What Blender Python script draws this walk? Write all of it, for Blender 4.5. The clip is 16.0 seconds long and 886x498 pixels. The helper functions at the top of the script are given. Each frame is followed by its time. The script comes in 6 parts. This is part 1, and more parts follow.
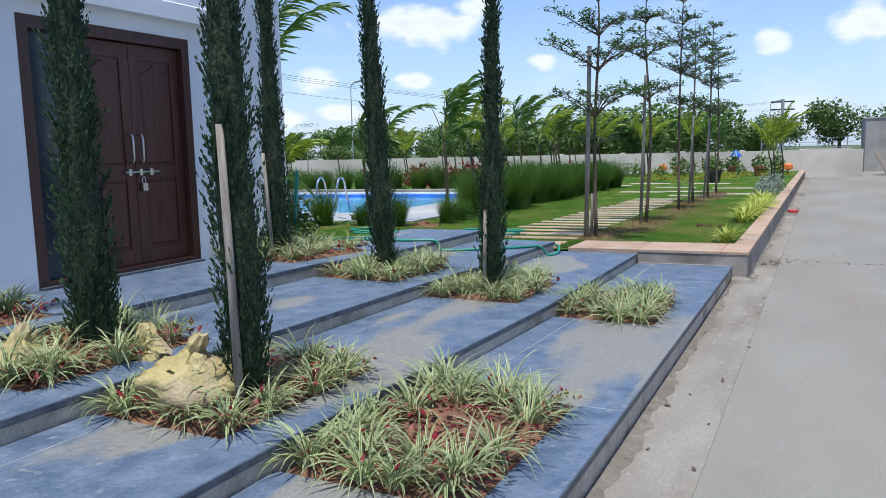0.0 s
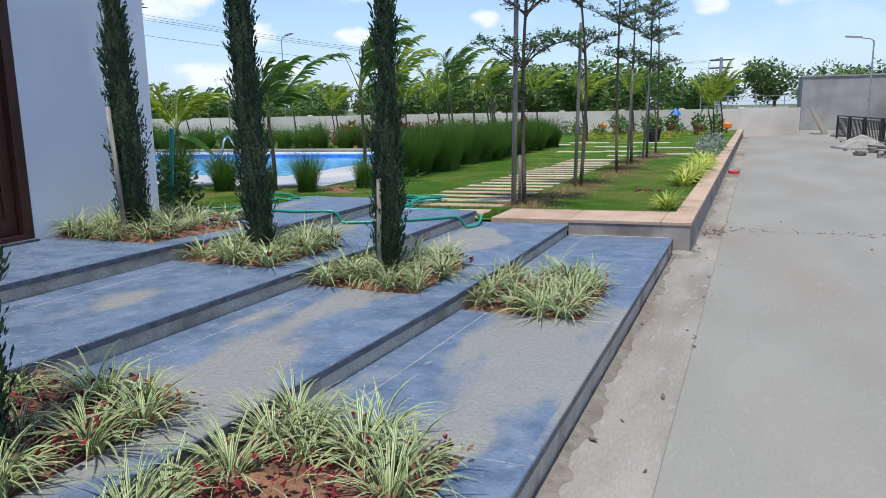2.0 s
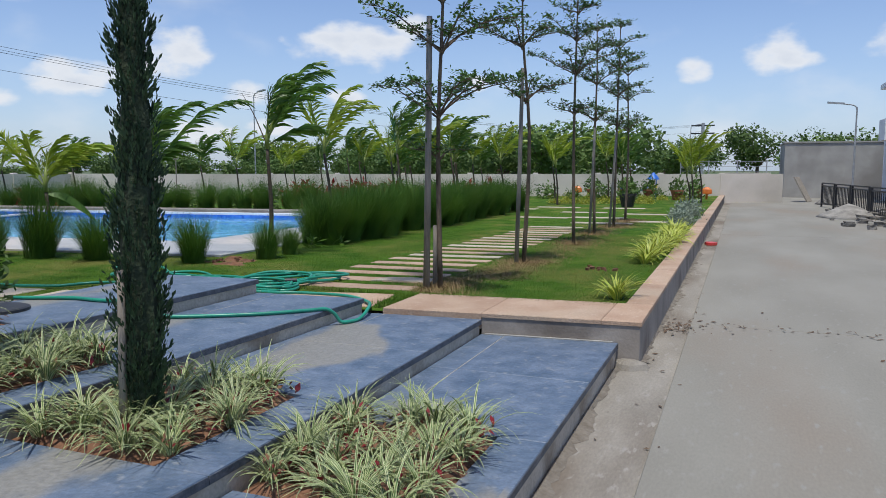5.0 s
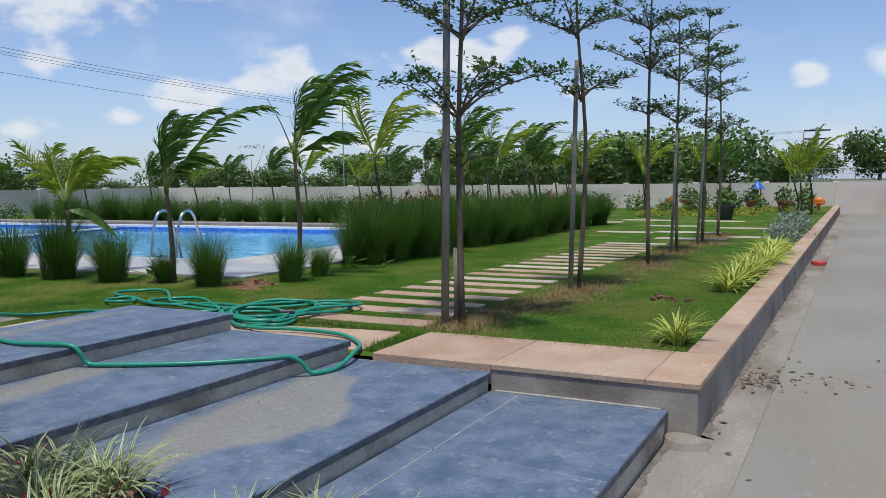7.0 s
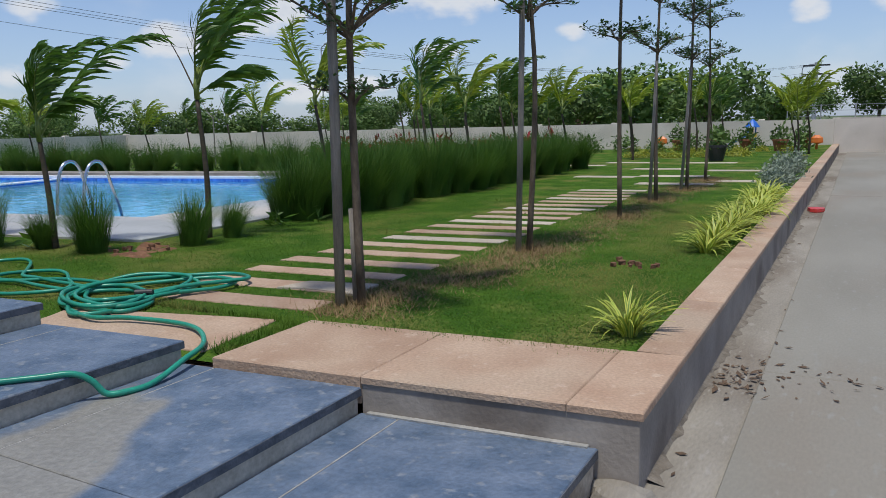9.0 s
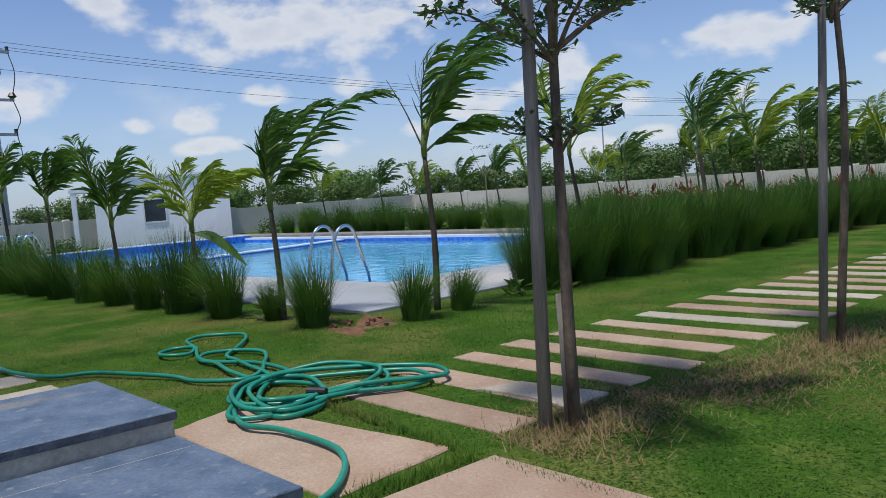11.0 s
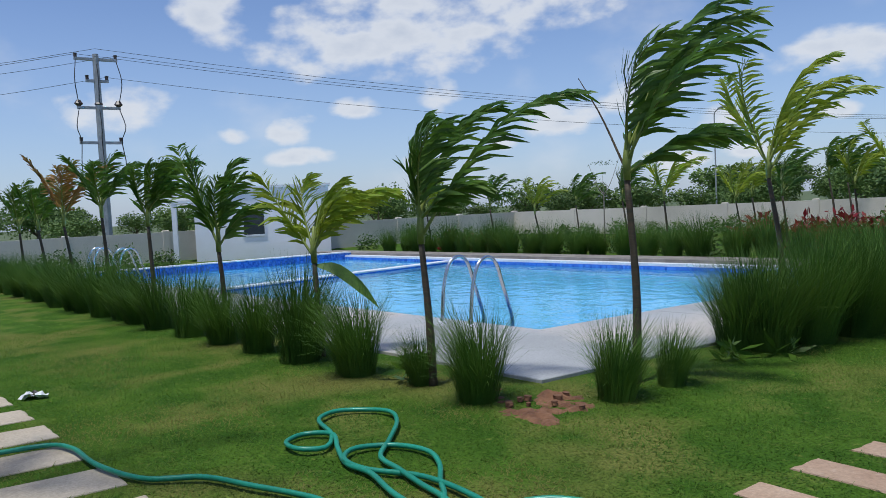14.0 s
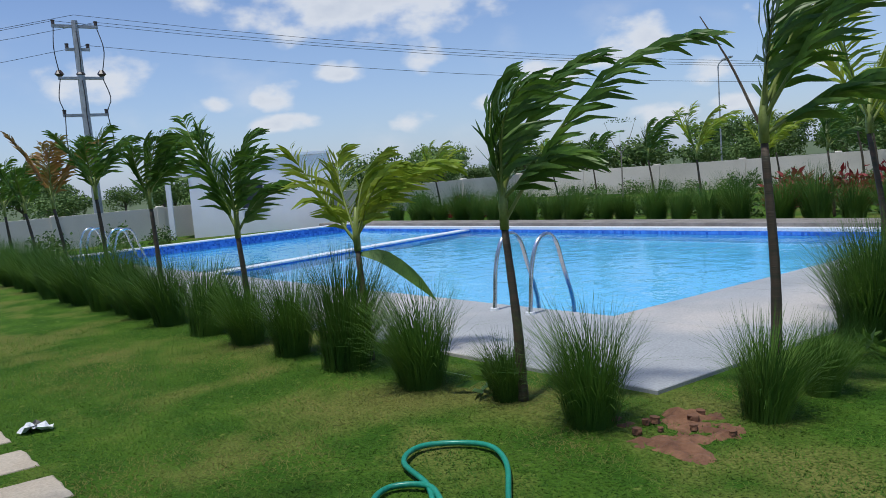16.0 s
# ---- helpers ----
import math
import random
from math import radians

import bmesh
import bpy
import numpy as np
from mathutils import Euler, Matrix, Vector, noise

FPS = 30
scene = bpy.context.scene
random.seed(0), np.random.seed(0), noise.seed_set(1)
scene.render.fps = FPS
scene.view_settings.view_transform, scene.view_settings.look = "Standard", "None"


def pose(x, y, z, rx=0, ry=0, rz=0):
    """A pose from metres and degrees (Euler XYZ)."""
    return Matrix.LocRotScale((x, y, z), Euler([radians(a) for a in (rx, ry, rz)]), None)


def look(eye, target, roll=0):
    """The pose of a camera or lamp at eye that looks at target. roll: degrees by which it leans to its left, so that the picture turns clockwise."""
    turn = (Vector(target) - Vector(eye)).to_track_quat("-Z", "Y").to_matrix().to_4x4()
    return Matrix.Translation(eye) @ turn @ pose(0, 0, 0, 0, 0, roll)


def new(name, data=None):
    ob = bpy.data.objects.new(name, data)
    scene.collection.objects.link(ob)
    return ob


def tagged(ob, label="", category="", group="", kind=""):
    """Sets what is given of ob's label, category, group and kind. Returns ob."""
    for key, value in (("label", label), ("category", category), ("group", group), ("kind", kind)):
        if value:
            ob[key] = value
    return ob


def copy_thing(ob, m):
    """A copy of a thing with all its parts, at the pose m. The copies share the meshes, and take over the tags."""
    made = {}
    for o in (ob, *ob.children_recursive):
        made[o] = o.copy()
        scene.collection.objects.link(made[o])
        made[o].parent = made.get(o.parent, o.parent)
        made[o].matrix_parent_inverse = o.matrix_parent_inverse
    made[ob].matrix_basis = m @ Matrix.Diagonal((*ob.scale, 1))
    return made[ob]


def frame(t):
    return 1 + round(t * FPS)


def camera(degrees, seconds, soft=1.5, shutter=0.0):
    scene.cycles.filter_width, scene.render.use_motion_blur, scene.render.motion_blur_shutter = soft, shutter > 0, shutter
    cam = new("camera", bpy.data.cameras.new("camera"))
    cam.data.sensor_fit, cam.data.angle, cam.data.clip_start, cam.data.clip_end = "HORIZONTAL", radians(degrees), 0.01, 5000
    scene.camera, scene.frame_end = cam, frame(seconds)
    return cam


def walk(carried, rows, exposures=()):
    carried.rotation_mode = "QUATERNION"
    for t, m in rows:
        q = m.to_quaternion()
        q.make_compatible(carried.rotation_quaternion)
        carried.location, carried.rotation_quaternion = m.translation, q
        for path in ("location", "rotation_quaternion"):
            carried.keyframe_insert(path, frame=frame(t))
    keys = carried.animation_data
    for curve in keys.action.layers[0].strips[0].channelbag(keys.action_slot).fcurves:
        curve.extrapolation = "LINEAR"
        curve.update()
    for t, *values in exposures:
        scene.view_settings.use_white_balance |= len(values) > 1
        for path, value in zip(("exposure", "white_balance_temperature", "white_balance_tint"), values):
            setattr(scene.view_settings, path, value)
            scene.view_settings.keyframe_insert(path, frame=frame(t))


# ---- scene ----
cam = camera(61.1, 16.0, soft=0.6)
METRES, EYE, TILT, LEAN, TURN = 11.0, 1.55, -7.43, 1.2, 26.7
ROWS = [
    (0.0, 0.0, 0.0, 0.0, 0.0, 0.0, -0.0),
    (0.5, 0.0036, 0.0249, 0.0033, -3.29, -0.95, 1.71),
    (1.0, 0.0149, 0.0526, 0.0044, -4.54, -2.97, 1.18),
    (1.5, 0.0261, 0.0796, 0.0067, -3.96, -2.73, -0.14),
    (2.0, 0.0386, 0.1089, 0.0118, -4.27, -3.15, 0.35),
    (2.5, 0.0562, 0.1382, 0.0148, -4.8, -3.15, 0.96),
    (3.0, 0.0717, 0.1661, 0.0178, -6.42, -1.94, -0.03),
    (3.5, 0.0859, 0.1965, 0.0242, -8.15, -0.57, -0.42),
    (4.0, 0.1047, 0.2245, 0.0278, -6.98, -0.02, 0.01),
    (4.5, 0.1199, 0.253, 0.0295, -6.46, 0.95, -0.17),
    (7.0, 0.2029, 0.3948, 0.0486, 2.33, 2.14, -0.97),
    (7.5, 0.2152, 0.4256, 0.0531, 2.48, -0.55, 0.11),
    (8.0, 0.2305, 0.4552, 0.0552, 1.37, -3.4, 0.08),
    (10.5, 0.2744, 0.6186, 0.0762, 12.52, 2.84, -0.28),
    (11.0, 0.2707, 0.6455, 0.0795, 23.7, 1.74, -0.03),
    (11.5, 0.2602, 0.6668, 0.0837, 27.71, 1.04, 0.21),
    (12.0, 0.23, 0.6878, 0.0877, 26.41, 3.23, 0.75),
    (12.5, 0.2113, 0.697, 0.0983, 27.66, 1.33, 1.68),
    (13.0, 0.1909, 0.7154, 0.0997, 30.09, 0.24, 1.32),
    (13.5, 0.1695, 0.7316, 0.1026, 31.46, 2.01, -1.16),
    (14.0, 0.1395, 0.7481, 0.1065, 29.87, 2.64, -1.95),
    (14.5, 0.1198, 0.7592, 0.1117, 29.1, 0.16, -0.53),
    (15.0, 0.0967, 0.7788, 0.1122, 31.89, -1.42, -0.21),
    (15.5, 0.0738, 0.7919, 0.1141, 32.8, -0.24, -0.85),
    (16.0, 0.0458, 0.8025, 0.1233, 29.15, -0.21, -0.08),
]
walk(cam, [(t, pose(0, 0, EYE, TILT, LEAN, TURN) @ pose(METRES * x, METRES * y, METRES * z, 90 + pitch, roll, yaw)) for t, x, y, z, yaw, pitch, roll in ROWS], [(0.0, 0.36, 6150, 10), (1.5, 0.38, 6150, 10), (2.5, 0.28, 6350, 10), (3.5, 0.02, 6450, 10), (4.5, 0.02, 6400, 10), (7.0, 0.0, 6400, 10), (8.0, -0.14, 6480, 10), (10.5, -0.15, 6300, 10), (16.0, -0.15, 6200, 10)])

# ---- world, sun, exposure ----
SUN_DIR = Vector((0.05, -0.26, 0.96)).normalized()
scene.view_settings.exposure = 0.0
world = bpy.data.worlds.new("sky")
scene.world = world
world.use_nodes = True
wn, wl = world.node_tree.nodes, world.node_tree.links
wn.clear()
w_out, w_bg = wn.new("ShaderNodeOutputWorld"), wn.new("ShaderNodeBackground")
w_sky, w_tc = wn.new("ShaderNodeTexSky"), wn.new("ShaderNodeTexCoord")
w_sky.sky_type, w_sky.sun_disc = "NISHITA", False
w_sky.sun_elevation = math.asin(SUN_DIR.z)
w_sky.sun_rotation = math.atan2(SUN_DIR.x, SUN_DIR.y)
w_sky.air_density, w_sky.dust_density, w_sky.ozone_density = 1.0, 0.6, 2.0
w_bg.inputs["Strength"].default_value = 0.122


def wnode(kind, **values):
    n = wn.new(kind)
    for key, value in values.items():
        n.inputs[key].default_value = value
    return n


def wmath(op, a, b=None):
    n = wn.new("ShaderNodeMath")
    n.operation = op
    for i, v in enumerate((a, b)):
        if v is None:
            continue
        if isinstance(v, (int, float)):
            n.inputs[i].default_value = v
        else:
            wl.new(v, n.inputs[i])
    return n.outputs[0]


# clouds: scattered fair-weather cumulus, each by azimuth (left of the road), elevation, width and height in degrees
CLOUDS = (
    (27.8, 9.0, 9.0, 2.8), (28.8, 5.3, 2.7, 1.1), (3.4, 6.9, 2.4, 1.5), (-2.2, 7.9, 4.6, 2.6), (34.3, 3.1, 3.1, 1.1), (19.1, 6.3, 2.3, 1.2),
    (41.5, 7.9, 5.6, 3.6), (36.2, 5.3, 3.4, 1.7), (-9.1, 8.0, 3.9, 2.2), (56.3, 8.6, 3.3, 2.2), (47.3, 6.1, 5.1, 2.4), (52.0, 4.6, 2.4, 1.1),
    (57.6, 3.8, 3.3, 1.5), (59.6, 13.0, 17.0, 6.4), (48.5, 14.6, 12.0, 3.4), (72.7, 14.5, 4.7, 4.1), (67.7, 6.4, 3.8, 2.0), (62.4, 7.8, 3.9, 1.5),
    (79.4, 8.0, 6.8, 3.0), (24.2, 10.5, 3.2, 1.6), (67.0, 4.2, 4.8, 1.2), (71.6, 5.9, 2.3, 1.1), (39.5, 2.5, 4.5, 1.8))


def wdot(v):
    n = wn.new("ShaderNodeVectorMath")
    n.operation = "DOT_PRODUCT"
    n.inputs[1].default_value = v
    wl.new(w_tc.outputs["Generated"], n.inputs[0])
    return n.outputs["Value"]


w_sep = wn.new("ShaderNodeSeparateXYZ")
wl.new(w_tc.outputs["Generated"], w_sep.inputs[0])
up = wmath("MAXIMUM", w_sep.outputs["Z"], 0.0)
w_comb = wn.new("ShaderNodeCombineXYZ")
wl.new(w_sep.outputs["X"], w_comb.inputs[0])
wl.new(w_sep.outputs["Y"], w_comb.inputs[1])
wl.new(wmath("MULTIPLY", up, 1.8), w_comb.inputs[2])
w_noise = wnode("ShaderNodeTexNoise", Scale=19.0, Detail=6.0, Roughness=0.5)
w_broad = wnode("ShaderNodeTexNoise", Scale=5.0, Detail=5.0, Roughness=0.5)
for tex_node in (w_noise, w_broad):
    wl.new(w_comb.outputs[0], tex_node.inputs["Vector"])
nearest = 9.0
for az, el, wide, tall in CLOUDS:
    ca, sa, ce, se = math.cos(radians(az)), math.sin(radians(az)), math.cos(radians(el)), math.sin(radians(el))
    u = wdot(Vector((-ca, -sa, 0)) / radians(wide * 0.62))
    v = wdot(Vector((sa * se, -ca * se, ce)) / radians(tall * 0.66))
    nearest = wmath("MINIMUM", wmath("ADD", wmath("MULTIPLY", u, u), wmath("MULTIPLY", v, v)), nearest)
field = wmath("ADD", wmath("SUBTRACT", 1.0, nearest), wmath("MULTIPLY", wmath("SUBTRACT", w_noise.outputs["Fac"], 0.5), 2.9))
thin = wmath("MULTIPLY", wmath("SUBTRACT", w_broad.outputs["Fac"], 0.50), 2.6)
w_cover = wn.new("ShaderNodeMapRange")
w_cover.interpolation_type = "SMOOTHSTEP"
for key, value in (("From Min", 0.08), ("From Max", 1.05)):
    w_cover.inputs[key].default_value = value
wl.new(wmath("MAXIMUM", field, thin), w_cover.inputs["Value"])
w_haze = wn.new("ShaderNodeMapRange")
for key, value in (("From Min", 0.0), ("From Max", 0.25), ("To Min", 0.42), ("To Max", 0.0)):
    w_haze.inputs[key].default_value = value
wl.new(up, w_haze.inputs["Value"])
w_mix0, w_mix1 = wn.new("ShaderNodeMixRGB"), wn.new("ShaderNodeMixRGB")
w_mix0.inputs["Color2"].default_value = (3.5, 4.8, 6.9, 1)
wl.new(w_haze.outputs[0], w_mix0.inputs["Fac"])
w_tint = wn.new("ShaderNodeMixRGB")
w_tint.blend_type = "MULTIPLY"
w_tint.inputs["Fac"].default_value = 1.0
w_tint.inputs["Color2"].default_value = (0.94, 0.965, 1.12, 1)
wl.new(w_sky.outputs[0], w_tint.inputs["Color1"])
wl.new(w_tint.outputs[0], w_mix0.inputs["Color1"])
w_thick = wn.new("ShaderNodeMixRGB")
w_thick.inputs["Color1"].default_value = (6.6, 6.75, 7.0, 1)
w_thick.inputs["Color2"].default_value = (4.9, 5.3, 6.0, 1)
w_core = wn.new("ShaderNodeMapRange")
for key, value in (("From Min", 0.9), ("From Max", 1.9)):
    w_core.inputs[key].default_value = value
wl.new(field, w_core.inputs["Value"])
wl.new(w_core.outputs[0], w_thick.inputs["Fac"])
wl.new(w_thick.outputs[0], w_mix1.inputs["Color2"])
wl.new(wmath("MULTIPLY", w_cover.outputs[0], 0.9), w_mix1.inputs["Fac"])
wl.new(w_mix0.outputs[0], w_mix1.inputs["Color1"])
wl.new(w_mix1.outputs[0], w_bg.inputs["Color"])
wl.new(w_bg.outputs[0], w_out.inputs["Surface"])

sun = new("sun", bpy.data.lights.new("sun", "SUN"))
sun.data.energy, sun.data.angle, sun.data.color = 3.85, radians(4), (1.0, 0.965, 0.87)
sun.matrix_world = look(SUN_DIR * 60, (0, 0, 0))


# ---- materials ----
def material(name, c1, c2, scale=6.0, rough=0.7, bump=0.15, fine=60.0, c3=None, big=0.9, metal=0.0, stretch=None, vary=0.0, trans=0.0, spec=0.5, coords="Object", edge=(0.5, 0.64), specks=None, grit=0.18):
    """A surface of two colours mottled at two scales, with fine relief; c3: stains; vary: change from piece to piece; trans: light through leaves."""
    m = bpy.data.materials.new(name)
    m.use_nodes = True
    n, l = m.node_tree.nodes, m.node_tree.links
    bsdf = n["Principled BSDF"]
    tc, mp = n.new("ShaderNodeTexCoord"), n.new("ShaderNodeMapping")
    l.new(tc.outputs[coords], mp.inputs[0])
    if stretch:
        mp.inputs["Scale"].default_value = stretch
    def tex(s, detail=5.0):
        t = n.new("ShaderNodeTexNoise")
        t.inputs["Scale"].default_value, t.inputs["Detail"].default_value = s, detail
        l.new(mp.outputs[0], t.inputs["Vector"])
        return t.outputs["Fac"]
    ramp = n.new("ShaderNodeMapRange")
    ramp.inputs["From Min"].default_value, ramp.inputs["From Max"].default_value = 0.34, 0.66
    l.new(tex(scale), ramp.inputs["Value"])
    mix = n.new("ShaderNodeMixRGB")
    mix.inputs["Color1"].default_value, mix.inputs["Color2"].default_value = (*c1, 1), (*c2, 1)
    l.new(ramp.outputs[0], mix.inputs["Fac"])
    colour = mix.outputs[0]
    if c3:
        r3 = n.new("ShaderNodeMapRange")
        r3.inputs["From Min"].default_value, r3.inputs["From Max"].default_value = edge
        l.new(tex(big, 7.0), r3.inputs["Value"])
        m3 = n.new("ShaderNodeMixRGB")
        m3.inputs["Color2"].default_value = (*c3, 1)
        l.new(r3.outputs[0], m3.inputs["Fac"])
        l.new(colour, m3.inputs["Color1"])
        colour = m3.outputs[0]
    if specks:
        r4 = n.new("ShaderNodeMapRange")
        r4.inputs["From Min"].default_value, r4.inputs["From Max"].default_value = 0.60, 0.70
        l.new(tex(17.0, 6.0), r4.inputs["Value"])
        m4 = n.new("ShaderNodeMixRGB")
        m4.inputs["Color2"].default_value = (*specks, 1)
        l.new(r4.outputs[0], m4.inputs["Fac"])
        l.new(colour, m4.inputs["Color1"])
        colour = m4.outputs[0]
    grain = tex(fine, 3.0)
    hsv = n.new("ShaderNodeHueSaturation")
    g = n.new("ShaderNodeMapRange")
    g.inputs["From Min"].default_value, g.inputs["From Max"].default_value = 0.25, 0.75
    g.inputs["To Min"].default_value, g.inputs["To Max"].default_value = 1 - grit, 1 + grit
    l.new(grain, g.inputs["Value"])
    value = g.outputs[0]
    if vary:
        info = n.new("ShaderNodeObjectInfo")
        v = n.new("ShaderNodeMapRange")
        v.inputs["To Min"].default_value, v.inputs["To Max"].default_value = 1 - vary, 1 + vary
        l.new(info.outputs["Random"], v.inputs["Value"])
        mu = n.new("ShaderNodeMath")
        mu.operation = "MULTIPLY"
        l.new(value, mu.inputs[0])
        l.new(v.outputs[0], mu.inputs[1])
        value = mu.outputs[0]
    l.new(value, hsv.inputs["Value"])
    l.new(colour, hsv.inputs["Color"])
    l.new(hsv.outputs[0], bsdf.inputs["Base Color"])
    bsdf.inputs["Roughness"].default_value, bsdf.inputs["Metallic"].default_value = rough, metal
    bsdf.inputs["Specular IOR Level"].default_value = spec
    if bump:
        b = n.new("ShaderNodeBump")
        b.inputs["Strength"].default_value, b.inputs["Distance"].default_value = bump, 0.02
        l.new(grain, b.inputs["Height"])
        l.new(b.outputs[0], bsdf.inputs["Normal"])
    if trans:
        t = n.new("ShaderNodeBsdfTranslucent")
        l.new(hsv.outputs[0], t.inputs["Color"])
        ms = n.new("ShaderNodeMixShader")
        ms.inputs["Fac"].default_value = trans
        l.new(bsdf.outputs[0], ms.inputs[1])
        l.new(t.outputs[0], ms.inputs[2])
        l.new(ms.outputs[0], n["Material Output"].inputs["Surface"])
    return m


def striped_leaf(name, green, cream):
    """A variegated blade: green along the middle, cream along both edges."""
    m = material(name, green, tuple(c * 1.5 for c in green), 9, 0.5, 0.0, trans=0.2, vary=0.12)
    n, l = m.node_tree.nodes, m.node_tree.links
    uv, sep = n.new("ShaderNodeUVMap"), n.new("ShaderNodeSeparateXYZ")
    l.new(uv.outputs[0], sep.inputs[0])
    d = n.new("ShaderNodeMath"); d.operation = "SUBTRACT"; d.inputs[1].default_value = 0.5
    l.new(sep.outputs[0], d.inputs[0])
    a = n.new("ShaderNodeMath"); a.operation = "ABSOLUTE"
    l.new(d.outputs[0], a.inputs[0])
    r = n.new("ShaderNodeMapRange")
    r.inputs["From Min"].default_value, r.inputs["From Max"].default_value = 0.2, 0.3
    l.new(a.outputs[0], r.inputs["Value"])
    hsv = next(x for x in n if x.type == "HUE_SAT")
    mix = n.new("ShaderNodeMixRGB")
    mix.inputs["Color2"].default_value = (*cream, 1)
    old = hsv.inputs["Color"].links[0].from_socket
    l.new(old, mix.inputs["Color1"])
    l.new(r.outputs[0], mix.inputs["Fac"])
    l.new(mix.outputs[0], hsv.inputs["Color"])
    return m


def slate_material():
    """Blue-grey slate whose treads carry a dusty cement film along their middle."""
    m = material("slate_slab", (0.072, 0.108, 0.165), (0.135, 0.175, 0.242), 6.0, 0.48, 0.3, 45, specks=(0.19, 0.215, 0.25))
    n, l = m.node_tree.nodes, m.node_tree.links
    hsv = next(x for x in n if x.type == "HUE_SAT")
    tc, sep, mp = n.new("ShaderNodeTexCoord"), n.new("ShaderNodeSeparateXYZ"), n.new("ShaderNodeMapping")
    l.new(tc.outputs["Object"], sep.inputs[0])
    l.new(tc.outputs["Object"], mp.inputs[0])
    mp.inputs["Scale"].default_value = (1.0, 0.45, 1.0)
    def maths(op, a, b):
        q = n.new("ShaderNodeMath")
        q.operation = op
        for i, v in enumerate((a, b)):
            if isinstance(v, (int, float)):
                q.inputs[i].default_value = v
            else:
                l.new(v, q.inputs[i])
        return q.outputs[0]
    across = maths("ABSOLUTE", maths("SUBTRACT", maths("FLOORED_MODULO", maths("SUBTRACT", -0.93, sep.outputs["X"]), 1.06), 0.66), 0.0)
    tex = []
    for scale, detail in ((1.1, 6.0), (9.0, 5.0)):
        t = n.new("ShaderNodeTexNoise")
        t.inputs["Scale"].default_value, t.inputs["Detail"].default_value = scale, detail
        l.new(mp.outputs[0], t.inputs["Vector"])
        tex.append(t.outputs["Fac"])
    dust = maths("ADD", maths("SUBTRACT", maths("MULTIPLY", tex[0], 1.7), maths("MULTIPLY", across, 0.36)), maths("MULTIPLY", tex[1], 0.10))
    along = maths("ADD", sep.outputs["Y"], maths("MULTIPLY", maths("ADD", sep.outputs["X"], 2.5), 1.2))
    for src, low, high, amount in ((along, 8.1, 8.7, 0.5), (maths("MULTIPLY", sep.outputs["X"], -1.0), 2.95, 3.15, 0.3)):
        clean = n.new("ShaderNodeMapRange")
        for key, value in (("From Min", low), ("From Max", high), ("To Max", amount)):
            clean.inputs[key].default_value = value
        l.new(src, clean.inputs["Value"])
        dust = maths("SUBTRACT", dust, clean.outputs[0])
    r = n.new("ShaderNodeMapRange")
    r.interpolation_type = "SMOOTHSTEP"
    for key, value in (("From Min", 0.76), ("From Max", 0.91), ("To Max", 0.85)):
        r.inputs[key].default_value = value
    l.new(dust, r.inputs["Value"])
    mix = n.new("ShaderNodeMixRGB")
    mix.inputs["Color2"].default_value = (0.235, 0.222, 0.192, 1)
    old = hsv.inputs["Color"].links[0].from_socket
    l.new(old, mix.inputs["Color1"])
    l.new(r.outputs[0], mix.inputs["Fac"])
    l.new(mix.outputs[0], hsv.inputs["Color"])
    return m


SLATE = slate_material()
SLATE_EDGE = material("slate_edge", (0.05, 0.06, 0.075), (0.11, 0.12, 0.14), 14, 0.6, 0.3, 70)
MORTAR = material("pale_mortar", (0.26, 0.255, 0.24), (0.36, 0.35, 0.33), 9, 0.9, 0.3, 60)
RISER = material("cement_riser", (0.43, 0.375, 0.295), (0.53, 0.47, 0.38), 5, 0.9, 0.3, 50, (0.29, 0.235, 0.17), 2.2)
CONCRETE = material("road_concrete", (0.200, 0.189, 0.160), (0.248, 0.236, 0.203), 0.9, 0.85, 0.1, 70, (0.215, 0.186, 0.150), 0.5, stretch=(1.0, 0.35, 1.0), specks=(0.238, 0.230, 0.203), grit=0.07)
DRAIN = material("drain_cement", (0.200, 0.180, 0.150), (0.275, 0.252, 0.215), 2.2, 0.9, 0.3, 60, (0.150, 0.122, 0.094), 0.9, stretch=(1.3, 0.4, 1.0), specks=(0.28, 0.26, 0.23), grit=0.12)
KERB_FACE = material("kerb_render", (0.24, 0.21, 0.18), (0.33, 0.29, 0.25), 3, 0.9, 0.15, 45, (0.17, 0.14, 0.115), 1.4, grit=0.08)
SANDSTONE = material("pink_sandstone", (0.33, 0.215, 0.145), (0.41, 0.295, 0.21), 2.6, 0.8, 0.3, 70, (0.385, 0.295, 0.215), 0.9, vary=0.14, specks=(0.42, 0.31, 0.23))
PALE_STONE = material("pale_sandstone", (0.38, 0.32, 0.25), (0.46, 0.40, 0.32), 2.5, 0.8, 0.15, 70, vary=0.1)
LAWN = material("lawn", (0.034, 0.089, 0.008), (0.070, 0.141, 0.015), 2.6, 0.95, 1.0, 60, (0.135, 0.150, 0.036), 1.3, spec=0.1, edge=(0.50, 0.66), specks=(0.115, 0.165, 0.03), grit=0.42)
BLADE = material("grass_blade", (0.050, 0.134, 0.013), (0.114, 0.203, 0.024), 1.6, 0.7, 0, trans=0.42, c3=(0.215, 0.205, 0.06), big=0.85, edge=(0.49, 0.64), spec=0.2)
DRY = material("dry_grass", (0.20, 0.13, 0.06), (0.30, 0.21, 0.10), 8, 0.9, 0, trans=0.1)
